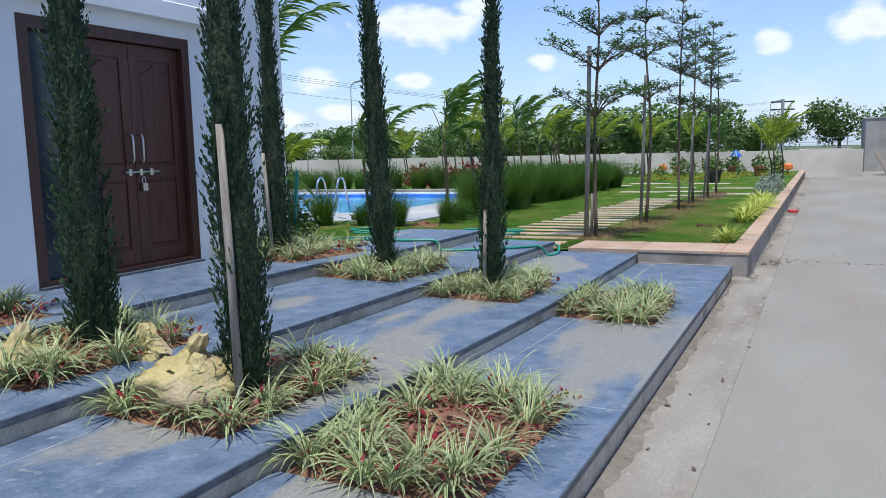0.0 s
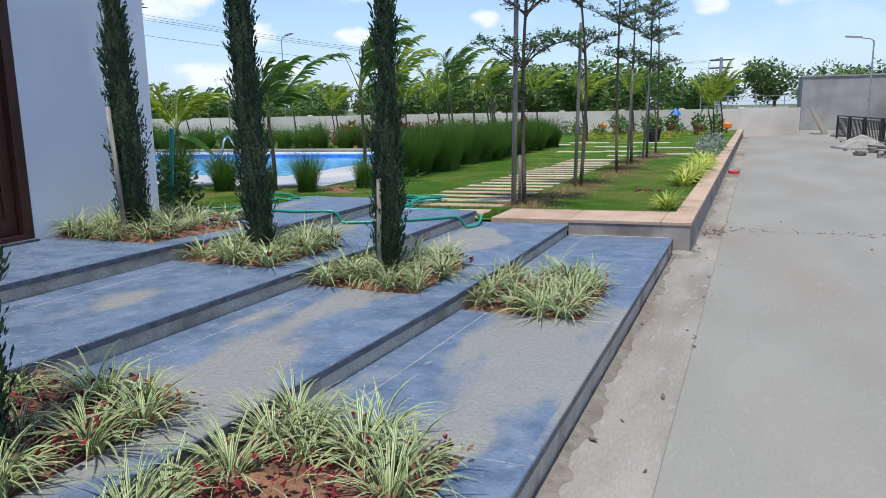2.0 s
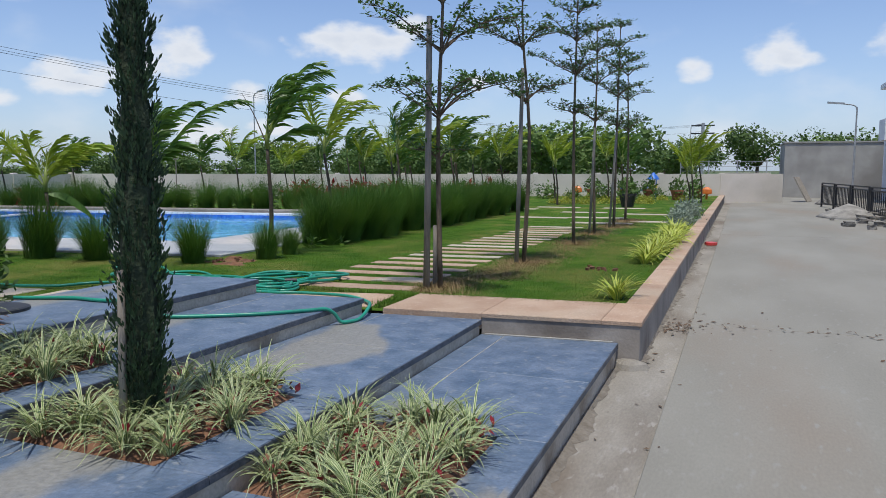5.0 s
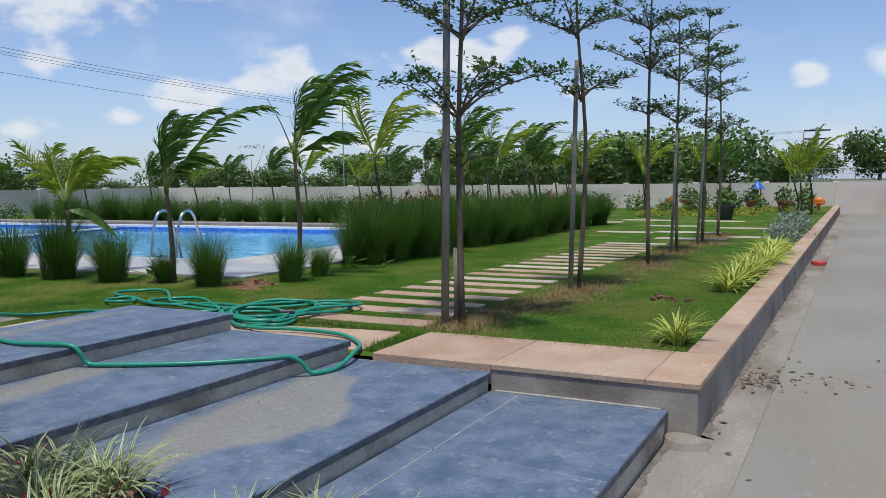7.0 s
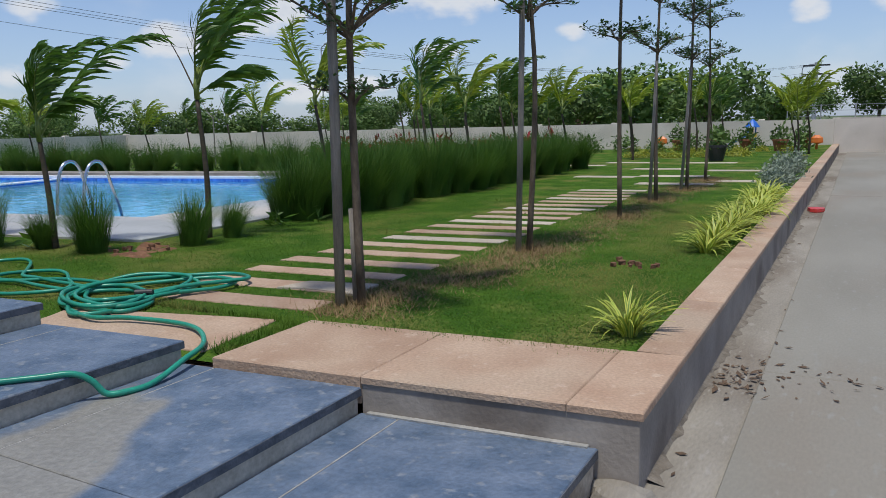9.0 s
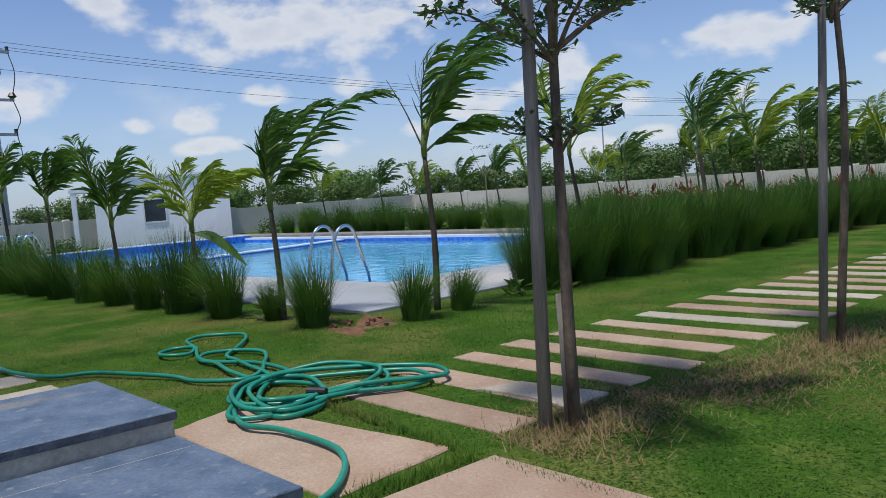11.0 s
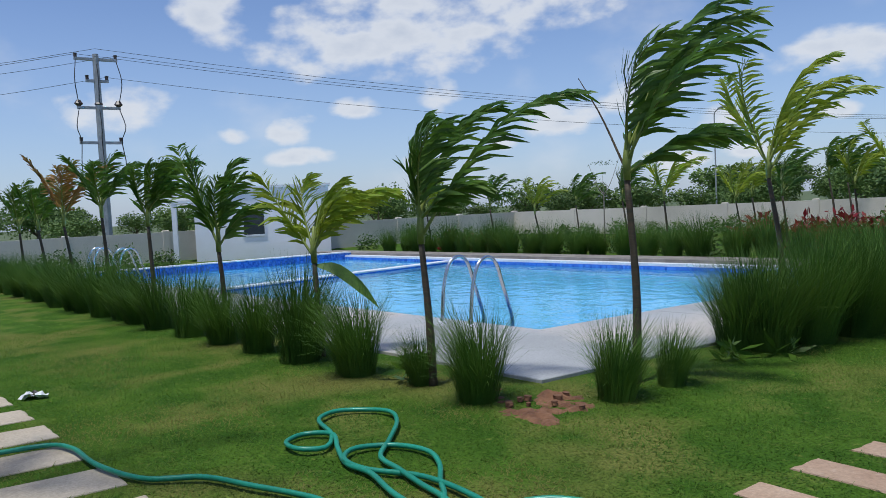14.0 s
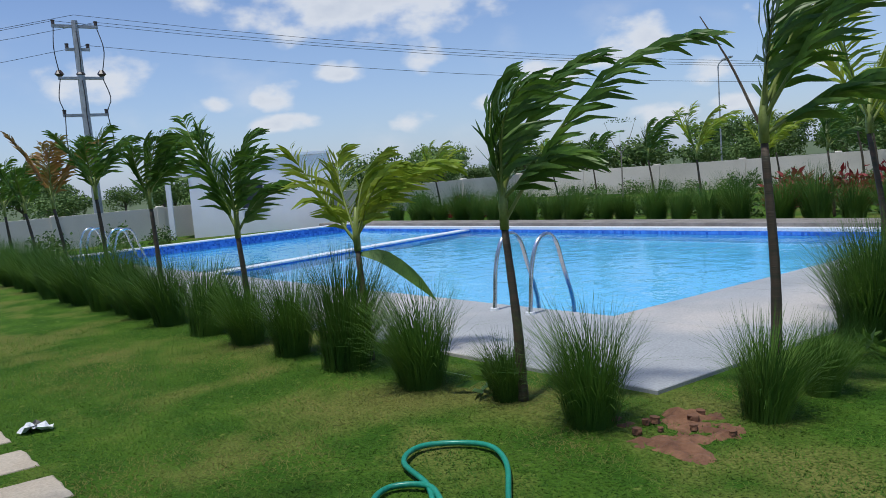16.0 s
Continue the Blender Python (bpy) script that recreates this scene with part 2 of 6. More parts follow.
SOIL = material("red_soil", (0.115, 0.052, 0.028), (0.22, 0.11, 0.06), 7, 0.95, 0.6, 35)
EARTH = material("dry_earth", (0.085, 0.11, 0.045), (0.07, 0.105, 0.035), 0.05, 0.95, 0.3, 3)
PAINT = material("white_paint", (0.78, 0.79, 0.82), (0.83, 0.84, 0.86), 1.2, 0.75, 0.03, 200, (0.76, 0.76, 0.785), 0.8, grit=0.03)
BOUNDARY = material("boundary_render", (0.62, 0.56, 0.49), (0.70, 0.64, 0.57), 0.7, 0.9, 0.12, 40, (0.50, 0.455, 0.395), 0.35, grit=0.06)
GREYBLOCK = material("grey_blockwork", (0.30, 0.29, 0.27), (0.39, 0.375, 0.35), 1.2, 0.9, 0.15, 30, (0.25, 0.235, 0.215), 0.4, grit=0.08)
TEAK = material("dark_teak", (0.062, 0.020, 0.013), (0.105, 0.034, 0.021), 5, 0.38, 0.1, 40, stretch=(6, 6, 0.5))
TEAK_FRAME = material("teak_frame", (0.05, 0.017, 0.011), (0.08, 0.027, 0.018), 5, 0.4, 0.1, 40, stretch=(4, 4, 0.5))
STEEL = material("brushed_steel", (0.62, 0.62, 0.62), (0.72, 0.72, 0.72), 8, 0.22, 0.02, 90, metal=1.0)
BRASS = material("dull_chrome", (0.50, 0.48, 0.44), (0.62, 0.60, 0.55), 8, 0.3, 0.02, 90, metal=1.0)
STAKE = material("weathered_wood", (0.20, 0.172, 0.142), (0.34, 0.305, 0.26), 4, 0.9, 0.4, 50, stretch=(8, 8, 0.6))
BARK = material("sapling_bark", (0.085, 0.06, 0.042), (0.17, 0.13, 0.09), 8, 0.9, 0.4, 40, stretch=(3, 3, 1))
PALM_TRUNK = material("palm_trunk", (0.032, 0.034, 0.018), (0.088, 0.055, 0.034), 3, 0.7, 0.3, 30, stretch=(0.5, 0.5, 7), coords="Object")
CYPRESS = material("cypress_leaf", (0.016, 0.042, 0.018), (0.045, 0.088, 0.034), 7, 0.75, 0, trans=0.1, vary=0.1)
# darker than the leaf: shade between the sprays, put into the colour
CYPRESS_SHADE_CORE = material("cypress_shade_core", (0.014, 0.026, 0.012), (0.03, 0.045, 0.02), 20, 0.95, 0.8, 40)
TUFT = striped_leaf("variegated_blade", (0.085, 0.145, 0.035), (0.53, 0.55, 0.30))
TUFT_YELLOW = striped_leaf("gold_blade", (0.16, 0.24, 0.03), (0.50, 0.50, 0.08))
FOUNTAIN = material("fountain_grass", (0.044, 0.115, 0.016), (0.125, 0.225, 0.034), 2.0, 0.65, 0, trans=0.25, vary=0.15, spec=0.25)
PLUME = material("grass_plume", (0.35, 0.27, 0.20), (0.45, 0.36, 0.27), 8, 0.9, 0, trans=0.3)
FROND = material("palm_frond", (0.050, 0.130, 0.015), (0.135, 0.24, 0.028), 3.0, 0.42, 0, trans=0.36, vary=0.1)
FROND_GOLD = material("golden_frond", (0.19, 0.29, 0.02), (0.34, 0.40, 0.035), 3.0, 0.42, 0, trans=0.35, vary=0.12)
FROND_BROWN = material("rusty_frond", (0.30, 0.13, 0.03), (0.22, 0.19, 0.04), 3.0, 0.5, 0, trans=0.3)
FROND_RIB = material("frond_rib", (0.16, 0.21, 0.04), (0.22, 0.27, 0.06), 6, 0.5, 0.05)
LEAF = material("sapling_leaf", (0.042, 0.105, 0.024), (0.085, 0.165, 0.042), 4, 0.45, 0, trans=0.25, vary=0.1)
FAR_LEAF = material("far_leaf", (0.052, 0.115, 0.022), (0.135, 0.21, 0.045), 0.9, 0.7, 0, trans=0.2, vary=0.2)
RED_LEAF = material("crimson_leaf", (0.16, 0.010, 0.016), (0.32, 0.022, 0.028), 3, 0.5, 0, trans=0.25, vary=0.2)
YELLOW_LEAF = material("yellow_leaf", (0.26, 0.29, 0.025), (0.40, 0.40, 0.05), 5, 0.5, 0, trans=0.25)
SILVER_LEAF = material("silver_leaf", (0.16, 0.21, 0.15), (0.27, 0.31, 0.24), 5, 0.7, 0, trans=0.15)
SACK = material("yellow_sack", (0.37, 0.30, 0.12), (0.48, 0.40, 0.20), 5, 0.7, 0.35, 60, (0.36, 0.28, 0.17), 2.5)
HOSE = material("green_hose", (0.015, 0.20, 0.135), (0.022, 0.27, 0.18), 4, 0.35, 0.03)
DARK_METAL = material("black_metal", (0.018, 0.018, 0.02), (0.03, 0.03, 0.032), 6, 0.5, 0.05)
GREY_METAL = material("galvanised_metal", (0.30, 0.31, 0.32), (0.42, 0.43, 0.44), 5, 0.5, 0.05, metal=0.3)
PORCELAIN = material("brown_insulator", (0.05, 0.035, 0.03), (0.08, 0.05, 0.04), 8, 0.3, 0.0)
TERRACOTTA = material("terracotta", (0.30, 0.10, 0.055), (0.38, 0.15, 0.08), 5, 0.8, 0.1)
BLUE_PLASTIC = material("blue_plastic", (0.01, 0.10, 0.45), (0.015, 0.14, 0.55), 3, 0.4, 0.0)
YELLOW_PLASTIC = material("yellow_plastic", (0.65, 0.42, 0.02), (0.75, 0.5, 0.03), 3, 0.4, 0.0)
RED_PLASTIC = material("red_plastic", (0.50, 0.03, 0.03), (0.62, 0.06, 0.05), 3, 0.4, 0.0)
ORANGE_PLASTIC = material("orange_plastic", (0.62, 0.14, 0.02), (0.7, 0.2, 0.03), 3, 0.4, 0.0)
DARK_GLASS = material("dark_window_glass", (0.03, 0.04, 0.05), (0.05, 0.06, 0.07), 2, 0.08, 0.0)
DECK = material("grey_deck_stone", (0.31, 0.32, 0.325), (0.37, 0.38, 0.39), 1.5, 0.65, 0.06, 60, (0.46, 0.43, 0.40), 0.6)
DARK_DECK = material("dark_deck_edge", (0.16, 0.145, 0.13), (0.26, 0.24, 0.22), 3, 0.8, 0.15, 40)
COPING = material("white_coping", (0.62, 0.64, 0.68), (0.70, 0.72, 0.75), 4, 0.5, 0.05)
RUBBLE = material("rubble_stone", (0.15, 0.14, 0.125), (0.25, 0.235, 0.21), 4, 0.95, 0.4, 25, vary=0.25)
POOL_LINER = material("pool_liner", (0.095, 0.36, 0.60), (0.135, 0.42, 0.66), 0.8, 0.5, 0.0, 20)


def tile_material():
    """Blue glass mosaic in small squares."""
    m = bpy.data.materials.new("blue_mosaic")
    m.use_nodes = True
    n, l = m.node_tree.nodes, m.node_tree.links
    tc, vor, ramp = n.new("ShaderNodeTexCoord"), n.new("ShaderNodeTexVoronoi"), n.new("ShaderNodeMixRGB")
    vor.distance, vor.inputs["Scale"].default_value, vor.inputs["Randomness"].default_value = "CHEBYCHEV", 22.0, 0.0
    l.new(tc.outputs["Object"], vor.inputs["Vector"])
    white = n.new("ShaderNodeTexWhiteNoise")
    l.new(vor.outputs["Color"], white.inputs["Vector"])
    ramp.inputs["Color1"].default_value, ramp.inputs["Color2"].default_value = (0.02, 0.09, 0.42, 1), (0.08, 0.24, 0.72, 1)
    l.new(white.outputs["Value"], ramp.inputs["Fac"])
    l.new(ramp.outputs[0], n["Principled BSDF"].inputs["Base Color"])
    n["Principled BSDF"].inputs["Roughness"].default_value = 0.2
    return m


def water_material():
    """Clear pool water: a thin glossy rippled film over the blue liner."""
    m = bpy.data.materials.new("pool_water")
    m.use_nodes = True
    n, l = m.node_tree.nodes, m.node_tree.links
    clear, gloss, mix, fres = n.new("ShaderNodeBsdfRefraction"), n.new("ShaderNodeBsdfGlossy"), n.new("ShaderNodeMixShader"), n.new("ShaderNodeFresnel")
    clear.inputs["Color"].default_value = (0.80, 0.97, 1.0, 1)
    clear.inputs["IOR"].default_value, clear.inputs["Roughness"].default_value = 1.33, 0.0
    gloss.inputs["Roughness"].default_value = 0.04
    fres.inputs["IOR"].default_value = 1.30
    l.new(fres.outputs[0], mix.inputs["Fac"])
    l.new(clear.outputs[0], mix.inputs[1])
    l.new(gloss.outputs[0], mix.inputs[2])
    l.new(mix.outputs[0], n["Material Output"].inputs["Surface"])
    tc, noi, b = n.new("ShaderNodeTexCoord"), n.new("ShaderNodeTexNoise"), n.new("ShaderNodeBump")
    noi.inputs["Scale"].default_value, noi.inputs["Detail"].default_value = 3.2, 3.0
    l.new(tc.outputs["Object"], noi.inputs["Vector"])
    b.inputs["Strength"].default_value, b.inputs["Distance"].default_value = 0.35, 0.05
    l.new(noi.outputs["Fac"], b.inputs["Height"])
    l.new(b.outputs[0], gloss.inputs["Normal"])
    l.new(b.outputs[0], fres.inputs["Normal"])
    return m


MOSAIC, WATER = tile_material(), water_material()


# ---- building helpers ----
class Geo:
    """Collects faces for one mesh."""

    def __init__(self):
        self.v, self.f, self.uv = [], [], []

    def face(self, pts, uv=None):
        i = len(self.v)
        self.v.extend(tuple(p) for p in pts)
        self.f.append(tuple(range(i, i + len(pts))))
        self.uv.extend(uv or [(0, 0)] * len(pts))

    def box(self, x0, x1, y0, y1, z0, z1, c=0.0):
        """A box with its upper edges bevelled by c."""
        if c <= 0:
            rings = [(x0, x1, y0, y1, z0), (x0, x1, y0, y1, z1)]
        else:
            rings = [(x0, x1, y0, y1, z0), (x0, x1, y0, y1, z1 - c), (x0 + c, x1 - c, y0 + c, y1 - c, z1)]
        self.rings([[(a, d, z), (b, d, z), (b, e, z), (a, e, z)] for a, b, d, e, z in rings])

    def rings(self, rings, closed=True):
        """A skin over rings of equal count, capped at both ends if closed."""
        i, n = len(self.v), len(rings[0])
        for r in rings:
            self.v.extend(tuple(p) for p in r)
        for k in range(len(rings) - 1):
            for j in range(n):
                a, b = i + k * n + j, i + k * n + (j + 1) % n
                self.f.append((a, b, b + n, a + n))
                self.uv.extend([(0, 0)] * 4)
        if closed:
            self.f.append(tuple(i + j for j in reversed(range(n))))
            self.f.append(tuple(i + (len(rings) - 1) * n + j for j in range(n)))
            self.uv.extend([(0, 0)] * (2 * n))

    def prism(self, poly, z0, z1, c=0.0):
        """A flat-topped block over a counter-clockwise outline, its upper edge bevelled by c."""
        cx, cy = sum(p[0] for p in poly) / len(poly), sum(p[1] for p in poly) / len(poly)
        def inset(p):
            d = max(math.hypot(p[0] - cx, p[1] - cy), 1e-6)
            return (p[0] - (p[0] - cx) / d * c * 1.4, p[1] - (p[1] - cy) / d * c * 1.4)
        rings = [[(*p, z0) for p in poly], [(*p, z1 - c) for p in poly]]
        if c:
            rings.append([(*inset(p), z1) for p in poly])
        self.rings(rings)

    def tube(self, pts, radii, n=8):
        pts = [Vector(p) for p in pts]
        if isinstance(radii, (int, float)):
            radii = [radii] * len(pts)
        rings, side = [], None
        for k, p in enumerate(pts):
            d = (pts[min(k + 1, len(pts) - 1)] - pts[max(k - 1, 0)]).normalized()
            if side is None:
                side = d.orthogonal().normalized()
            side = (side - d * side.dot(d)).normalized()
            other = d.cross(side)
            rings.append([p + (side * math.cos(a) + other * math.sin(a)) * radii[k] for a in (2 * math.pi * j / n for j in range(n))])
        self.rings(rings)

    def strip(self, pts, widths, side):
        """A ribbon along pts, side giving the way across it."""
        i = len(self.v)
        for k, (p, w) in enumerate(zip(pts, widths)):
            self.v.extend((tuple(p - side * w / 2), tuple(p + side * w / 2)))
        for k in range(len(pts) - 1):
            a = i + 2 * k
            self.f.append((a, a + 1, a + 3, a + 2))
            t0, t1 = k / (len(pts) - 1), (k + 1) / (len(pts) - 1)
            self.uv.extend(((0, t0), (1, t0), (1, t1), (0, t1)))

    def mesh(self, name, mat, smooth=False):
        me = bpy.data.meshes.new(name)
        me.from_pydata(self.v, [], self.f)
        layer = me.uv_layers.new(name="UVMap")
        layer.data.foreach_set("uv", np.array(self.uv, dtype=np.float32).ravel())
        if smooth:
            me.polygons.foreach_set("use_smooth", [True] * len(me.polygons))
        me.materials.append(mat)
        me.update()
        return me


def part(name, geo, mat, parent=None, label="", smooth=False):
    ob = new(name, geo if isinstance(geo, bpy.types.Mesh) else geo.mesh(name, mat, smooth))
    if parent:
        ob.parent = parent
    return tagged(ob, label)


def thing(name, at, label, category, group="", turn=0.0):
    ob = new(name)
    ob.matrix_basis = pose(*at, 0, 0, turn)
    return tagged(ob, label, category, group)


def structure(name, geo, mat, label, category, smooth=False):
    return tagged(part(name, geo, mat, smooth=smooth), label, category, kind="structure")


def bezier(pts, n):
    """A smooth line of n points through pts (Catmull-Rom)."""
    pts = [Vector(p) for p in pts]
    q = [pts[0] * 2 - pts[1]] + pts + [pts[-1] * 2 - pts[-2]]
    out = []
    for k in range(n):
        u = k / (n - 1) * (len(pts) - 1)
        i = min(int(u), len(pts) - 2)
        t = u - i
        a, b, c, d = q[i:i + 4]
        out.append(0.5 * ((2 * b) + (c - a) * t + (2 * a - 5 * b + 4 * c - d) * t * t + (3 * b - a - 3 * c + d) * t ** 3))
    return out


R = random.Random(7)


# ---- the large structure ----
from mathutils.geometry import tessellate_polygon

LAWN_Z = 0.30
WALL_X = -5.5
EDGES = (-0.895, -2.0, -3.07, -4.1, WALL_X)
LEVELS = (0.16, 0.28, 0.40, 0.52)
BEDS = (((2.5, 3.85), (5.9, 6.9)), ((2.45, 3.7), (5.75, 6.8)), ((2.3, 3.5), (5.7, 6.65)), ((2.2, 3.25), (5.7, 6.75)))
RIM = 0.25


def front(x):
    """Where the terrace ends, by x: its end runs a little askew."""
    return 9.17 + 0.085 * (x + 0.72)


def P(a, b, z=0.0):
    """A place by the pool: a along its near edge, b across it."""
    return (-6.5 - a, 11.63 - 0.15 * a + b, z)


POOL_A, POOL_B = 17.5, 9.3
HOLE = [P(0.03, 0.03)[:2], P(POOL_A, 0.03)[:2], P(POOL_A, POOL_B)[:2], P(0.03, POOL_B)[:2]]


def sheet(name, outline, z, mat):
    """A flat sheet with the pool's outline cut out of it."""
    rings = [[Vector((*p, 0)) for p in outline], [Vector((*p, 0)) for p in HOLE]]
    me = bpy.data.meshes.new(name)
    me.from_pydata([(p.x, p.y, z) for r in rings for p in r], [], [tuple(t) for t in tessellate_polygon(rings)])
    me.materials.append(mat)
    bm = bmesh.new()
    bm.from_mesh(me)
    bmesh.ops.recalc_face_normals(bm, faces=bm.faces)
    if sum(f.normal.z for f in bm.faces) < 0:
        bmesh.ops.reverse_faces(bm, faces=bm.faces)
    bm.to_mesh(me)
    bm.free()
    return new(name, me)


tagged(sheet("ground", [(-400, -400), (400, -400), (400, 600), (-400, 600)], -0.06, EARTH), "dry earth and scrub round the plot", "ground", kind="structure")

# concrete road, cast in bays, with a cement drain strip along the kerb
road = structure("road", Geo(), CONCRETE, "pale cast concrete driveway", "road")
g = Geo()
g.box(-0.47, 12, -12, 70, -0.2, -0.012)
part("subbase", g, DRAIN, road)
ys = [-12, -1.5, 10.9, 21.5, 33, 46, 70]
for y0, y1 in zip(ys, ys[1:]):
    for x0, x1 in ((-0.465, 3.6), (3.606, 12)):
        g = Geo()
        g.box(x0, x1, y0 + 0.006, y1 - 0.006, -0.1, 0.0, 0.006)
        part("concrete_bay", g, CONCRETE, road)
g = Geo()
g.box(-0.99, -0.47, -12, 46, -0.2, -0.02)
structure("drain_strip", g, DRAIN, "stained cement drain strip beside the kerb", "drain")

# the true line of each step edge, by y: they run a little askew and jog at the beds
LINES = (((0, -0.895), (9, -0.895)), ((1.9, -2.14), (4.0, -2.055), (5.8, -1.965), (9.1, -1.96)), ((2.0, -3.25), (4.0, -3.17), (5.8, -3.10), (6.9, -3.03), (9.0, -2.965)), ((3.6, -4.33), (5.75, -4.25), (6.75, -3.98), (9.0, -3.95)), ((0, -5.5), (9, -5.5)))


def askew(x, y):
    """Shifts x from the straight plan onto the true step edges."""
    offs = [np.interp(y, [p[0] for p in line], [p[1] for p in line]) - e for line, e in zip(LINES, EDGES)]
    return x + float(np.interp(-x, [-e for e in EDGES], offs))


# terrace: broad slate-topped steps with planting beds let into them
for k, (x1, x0, z) in enumerate(zip(EDGES, EDGES[1:], LEVELS)):
    if k == 3:
        x0 = -5.62
    step = structure("step_%d" % (k + 1), Geo(), RISER, "broad terrace step of blue-grey slate on a cement riser", "step")
    body = Geo()
    end_x = -5.0 if k == 3 else x0
    stations = [-4, 2.0, 2.97, 4.0, 5.78, 6.8]
    for ya, yb in zip(stations, stations[1:] + [None]):
        xa = end_x if yb is None else x0
        body.prism([(xa, ya), (x1 - 0.012, ya), (x1 - 0.012, yb if yb else front(x1) - 0.012), (xa, yb if yb else front(xa) - 0.012)], -0.2, z - 0.044)
    part("riser", body, RISER, step)
    def slab(xa, xb, ya, yb, slant=False):
        g = Geo()
        poly = [(xa, ya), (xb, ya), (xb, front(xb) if slant else yb), (xa, front(xa) if slant else yb)]
        g.prism(poly, z - 0.042, z, 0.004)
        part("slate_slab", g, SLATE, step)
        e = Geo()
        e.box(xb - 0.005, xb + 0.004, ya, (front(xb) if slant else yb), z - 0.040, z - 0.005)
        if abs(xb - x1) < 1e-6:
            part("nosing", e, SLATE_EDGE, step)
    back = x0
    cuts = []
    at_y = -4.0
    for (ya, yb) in BEDS[k]:
        n = max(1, round((ya - at_y) / 2.2))
        for j in range(n):
            cuts.append((back, x1, at_y + (ya - at_y) * j / n + 0.002, at_y + (ya - at_y) * (j + 1) / n - 0.002))
        cuts.append((x1 - RIM, x1, ya + 0.002, yb - 0.002))
        soil = Geo()
        nx, ny = 9, 11
        xs = [back + 0.01 + (x1 - RIM - 0.01 - back) * i / nx for i in range(nx + 1)]
        yy = [ya + (yb - ya) * j / ny for j in range(ny + 1)]
        h = {(i, j): z - 0.025 + (0.05 * noise.noise((xs[i] * 4, yy[j] * 4, k)) + 0.04 if 0 < i < nx and 0 < j < ny else 0) for i in range(nx + 1) for j in range(ny + 1)}
        for i in range(nx):
            for j in range(ny):
                soil.face([(xs[a], yy[b], h[a, b]) for a, b in ((i, j), (i + 1, j), (i + 1, j + 1), (i, j + 1))])
        part("bed_soil", soil, SOIL, step, "reddish garden soil")
        at_y = yb
    back = end_x
    cuts.append((back, x1, at_y + 0.002, at_y + 1.1))
    cuts.append((back, x1, at_y + 1.104, None))
    joint = x0 + 0.2
    for xa, xb, ya, yb in cuts:
        slant = yb is None
        if xa > joint or k == 3:
            slab(xa, xb, ya, yb, slant)
            continue
        slab(xa, joint - 0.004, ya, yb, slant)
        slab(joint + 0.004, xb, ya, yb, slant)
        m = Geo()
        m.box(joint - 0.0035, joint + 0.0035, ya + 0.01, (front(joint) if slant else yb) - 0.01, z - 0.03, z - 0.0005)
        part("mortar_joint", m, MORTAR, step)
    for ob in step.children:
        for v in ob.data.vertices:
            v.co.x = askew(v.co.x, v.co.y)

# kerb: pink sandstone cap on a rendered upstand, turning in at the terrace end
kerb = structure("kerb", Geo(), KERB_FACE, "rendered lawn kerb with a pink sandstone cap", "kerb")
g = Geo()
g.box(-0.93, -0.735, 9.932, 46, -0.2, 0.295)
g.prism([(-1.96, front(-1.96) + 0.008), (-0.735, front(-0.735) + 0.008), (-0.735, 9.93), (-1.96, 9.85)], -0.2, 0.295)
part("upstand", g, KERB_FACE, kerb)
g = Geo()
g.box(-3.12, -2.7, 8.9, 9.4, 0.0, 0.272)
part("bedding", g, SOIL, kerb)
g = Geo()
g.prism([(-1.93, front(-1.93) - 0.022), (-0.93, front(-0.93) - 0.022), (-0.93, front(-0.93) + 0.006), (-1.93, front(-1.93) + 0.006)], 0.12, 0.168, 0.003)
part("mortar_fillet", g, MORTAR, kerb, "pale mortar fillet")
g = Geo()
g.rings([[(-0.81 + 0.15 * q * (1 + 0.3 * math.sin(j * 2.1)) * math.cos(6.283 * j / 14), 9.13 + 0.10 * q * (1 + 0.25 * math.sin(j * 1.3)) * math.sin(6.283 * j / 14), z) for j in range(14)] for q, z in ((1.0, -0.03), (0.75, 0.02), (0.3, 0.045))])
part("mortar_splash", g, DRAIN, kerb, "hardened lump of spilt mortar")
y = 9.96
while y < 46:
    g = Geo()
    g.box(-0.95, -0.72, y + 0.003, y + 1.15, 0.295, 0.33, 0.006)
    part("cap_stone", g, SANDSTONE, kerb)
    y += 1.156
for xa, xb in ((-1.02, -0.72), (-1.96, -1.024), (-2.80, -1.964)):
    g = Geo()
    z0, z1 = (0.295, 0.33) if xb > -1.9 else (0.2, 0.329)
    g.prism([(xa, front(xa)), (xb, front(xb)), (xb, 9.955 - 0.09 * (-0.72 - xb)), (xa, 9.955 - 0.09 * (-0.72 - xa))], z0, z1, 0.006)
    part("cap_stone", g, SANDSTONE, kerb)

# lawn, one sheet with the pool let into it
outer = [(-2.8, front(-2.8)), (-2.84, 9.7), (-0.94, 9.93), (-0.94, 41.5), (-31, 31), (-31, 5.6), (-5.62, 5.6), (-5.62, 6.82), (-5.005, 6.82), (-5.005, front(-5.005) - 0.01)]
tagged(sheet("lawn", outer, LAWN_Z, LAWN), "mown green lawn with dry patches", "lawn", kind="structure")

# pool: stone deck, mosaic-lined basin, water, shallow children's end behind a divider
pool = structure("pool", Geo(), DECK, "blue-lined swimming pool with a grey stone deck", "pool")
WA0, WA1, WB0, WB1, WZ = 1.68, 15.6, 1.68, 8.35, 0.25


def quad_block(a0, a1, b0, b1, z0, z1, c=0.0):
    g = Geo()
    g.prism([P(a1, b0)[:2], P(a0, b0)[:2], P(a0, b1)[:2], P(a1, b1)[:2]], z0, z1, c)
    return g


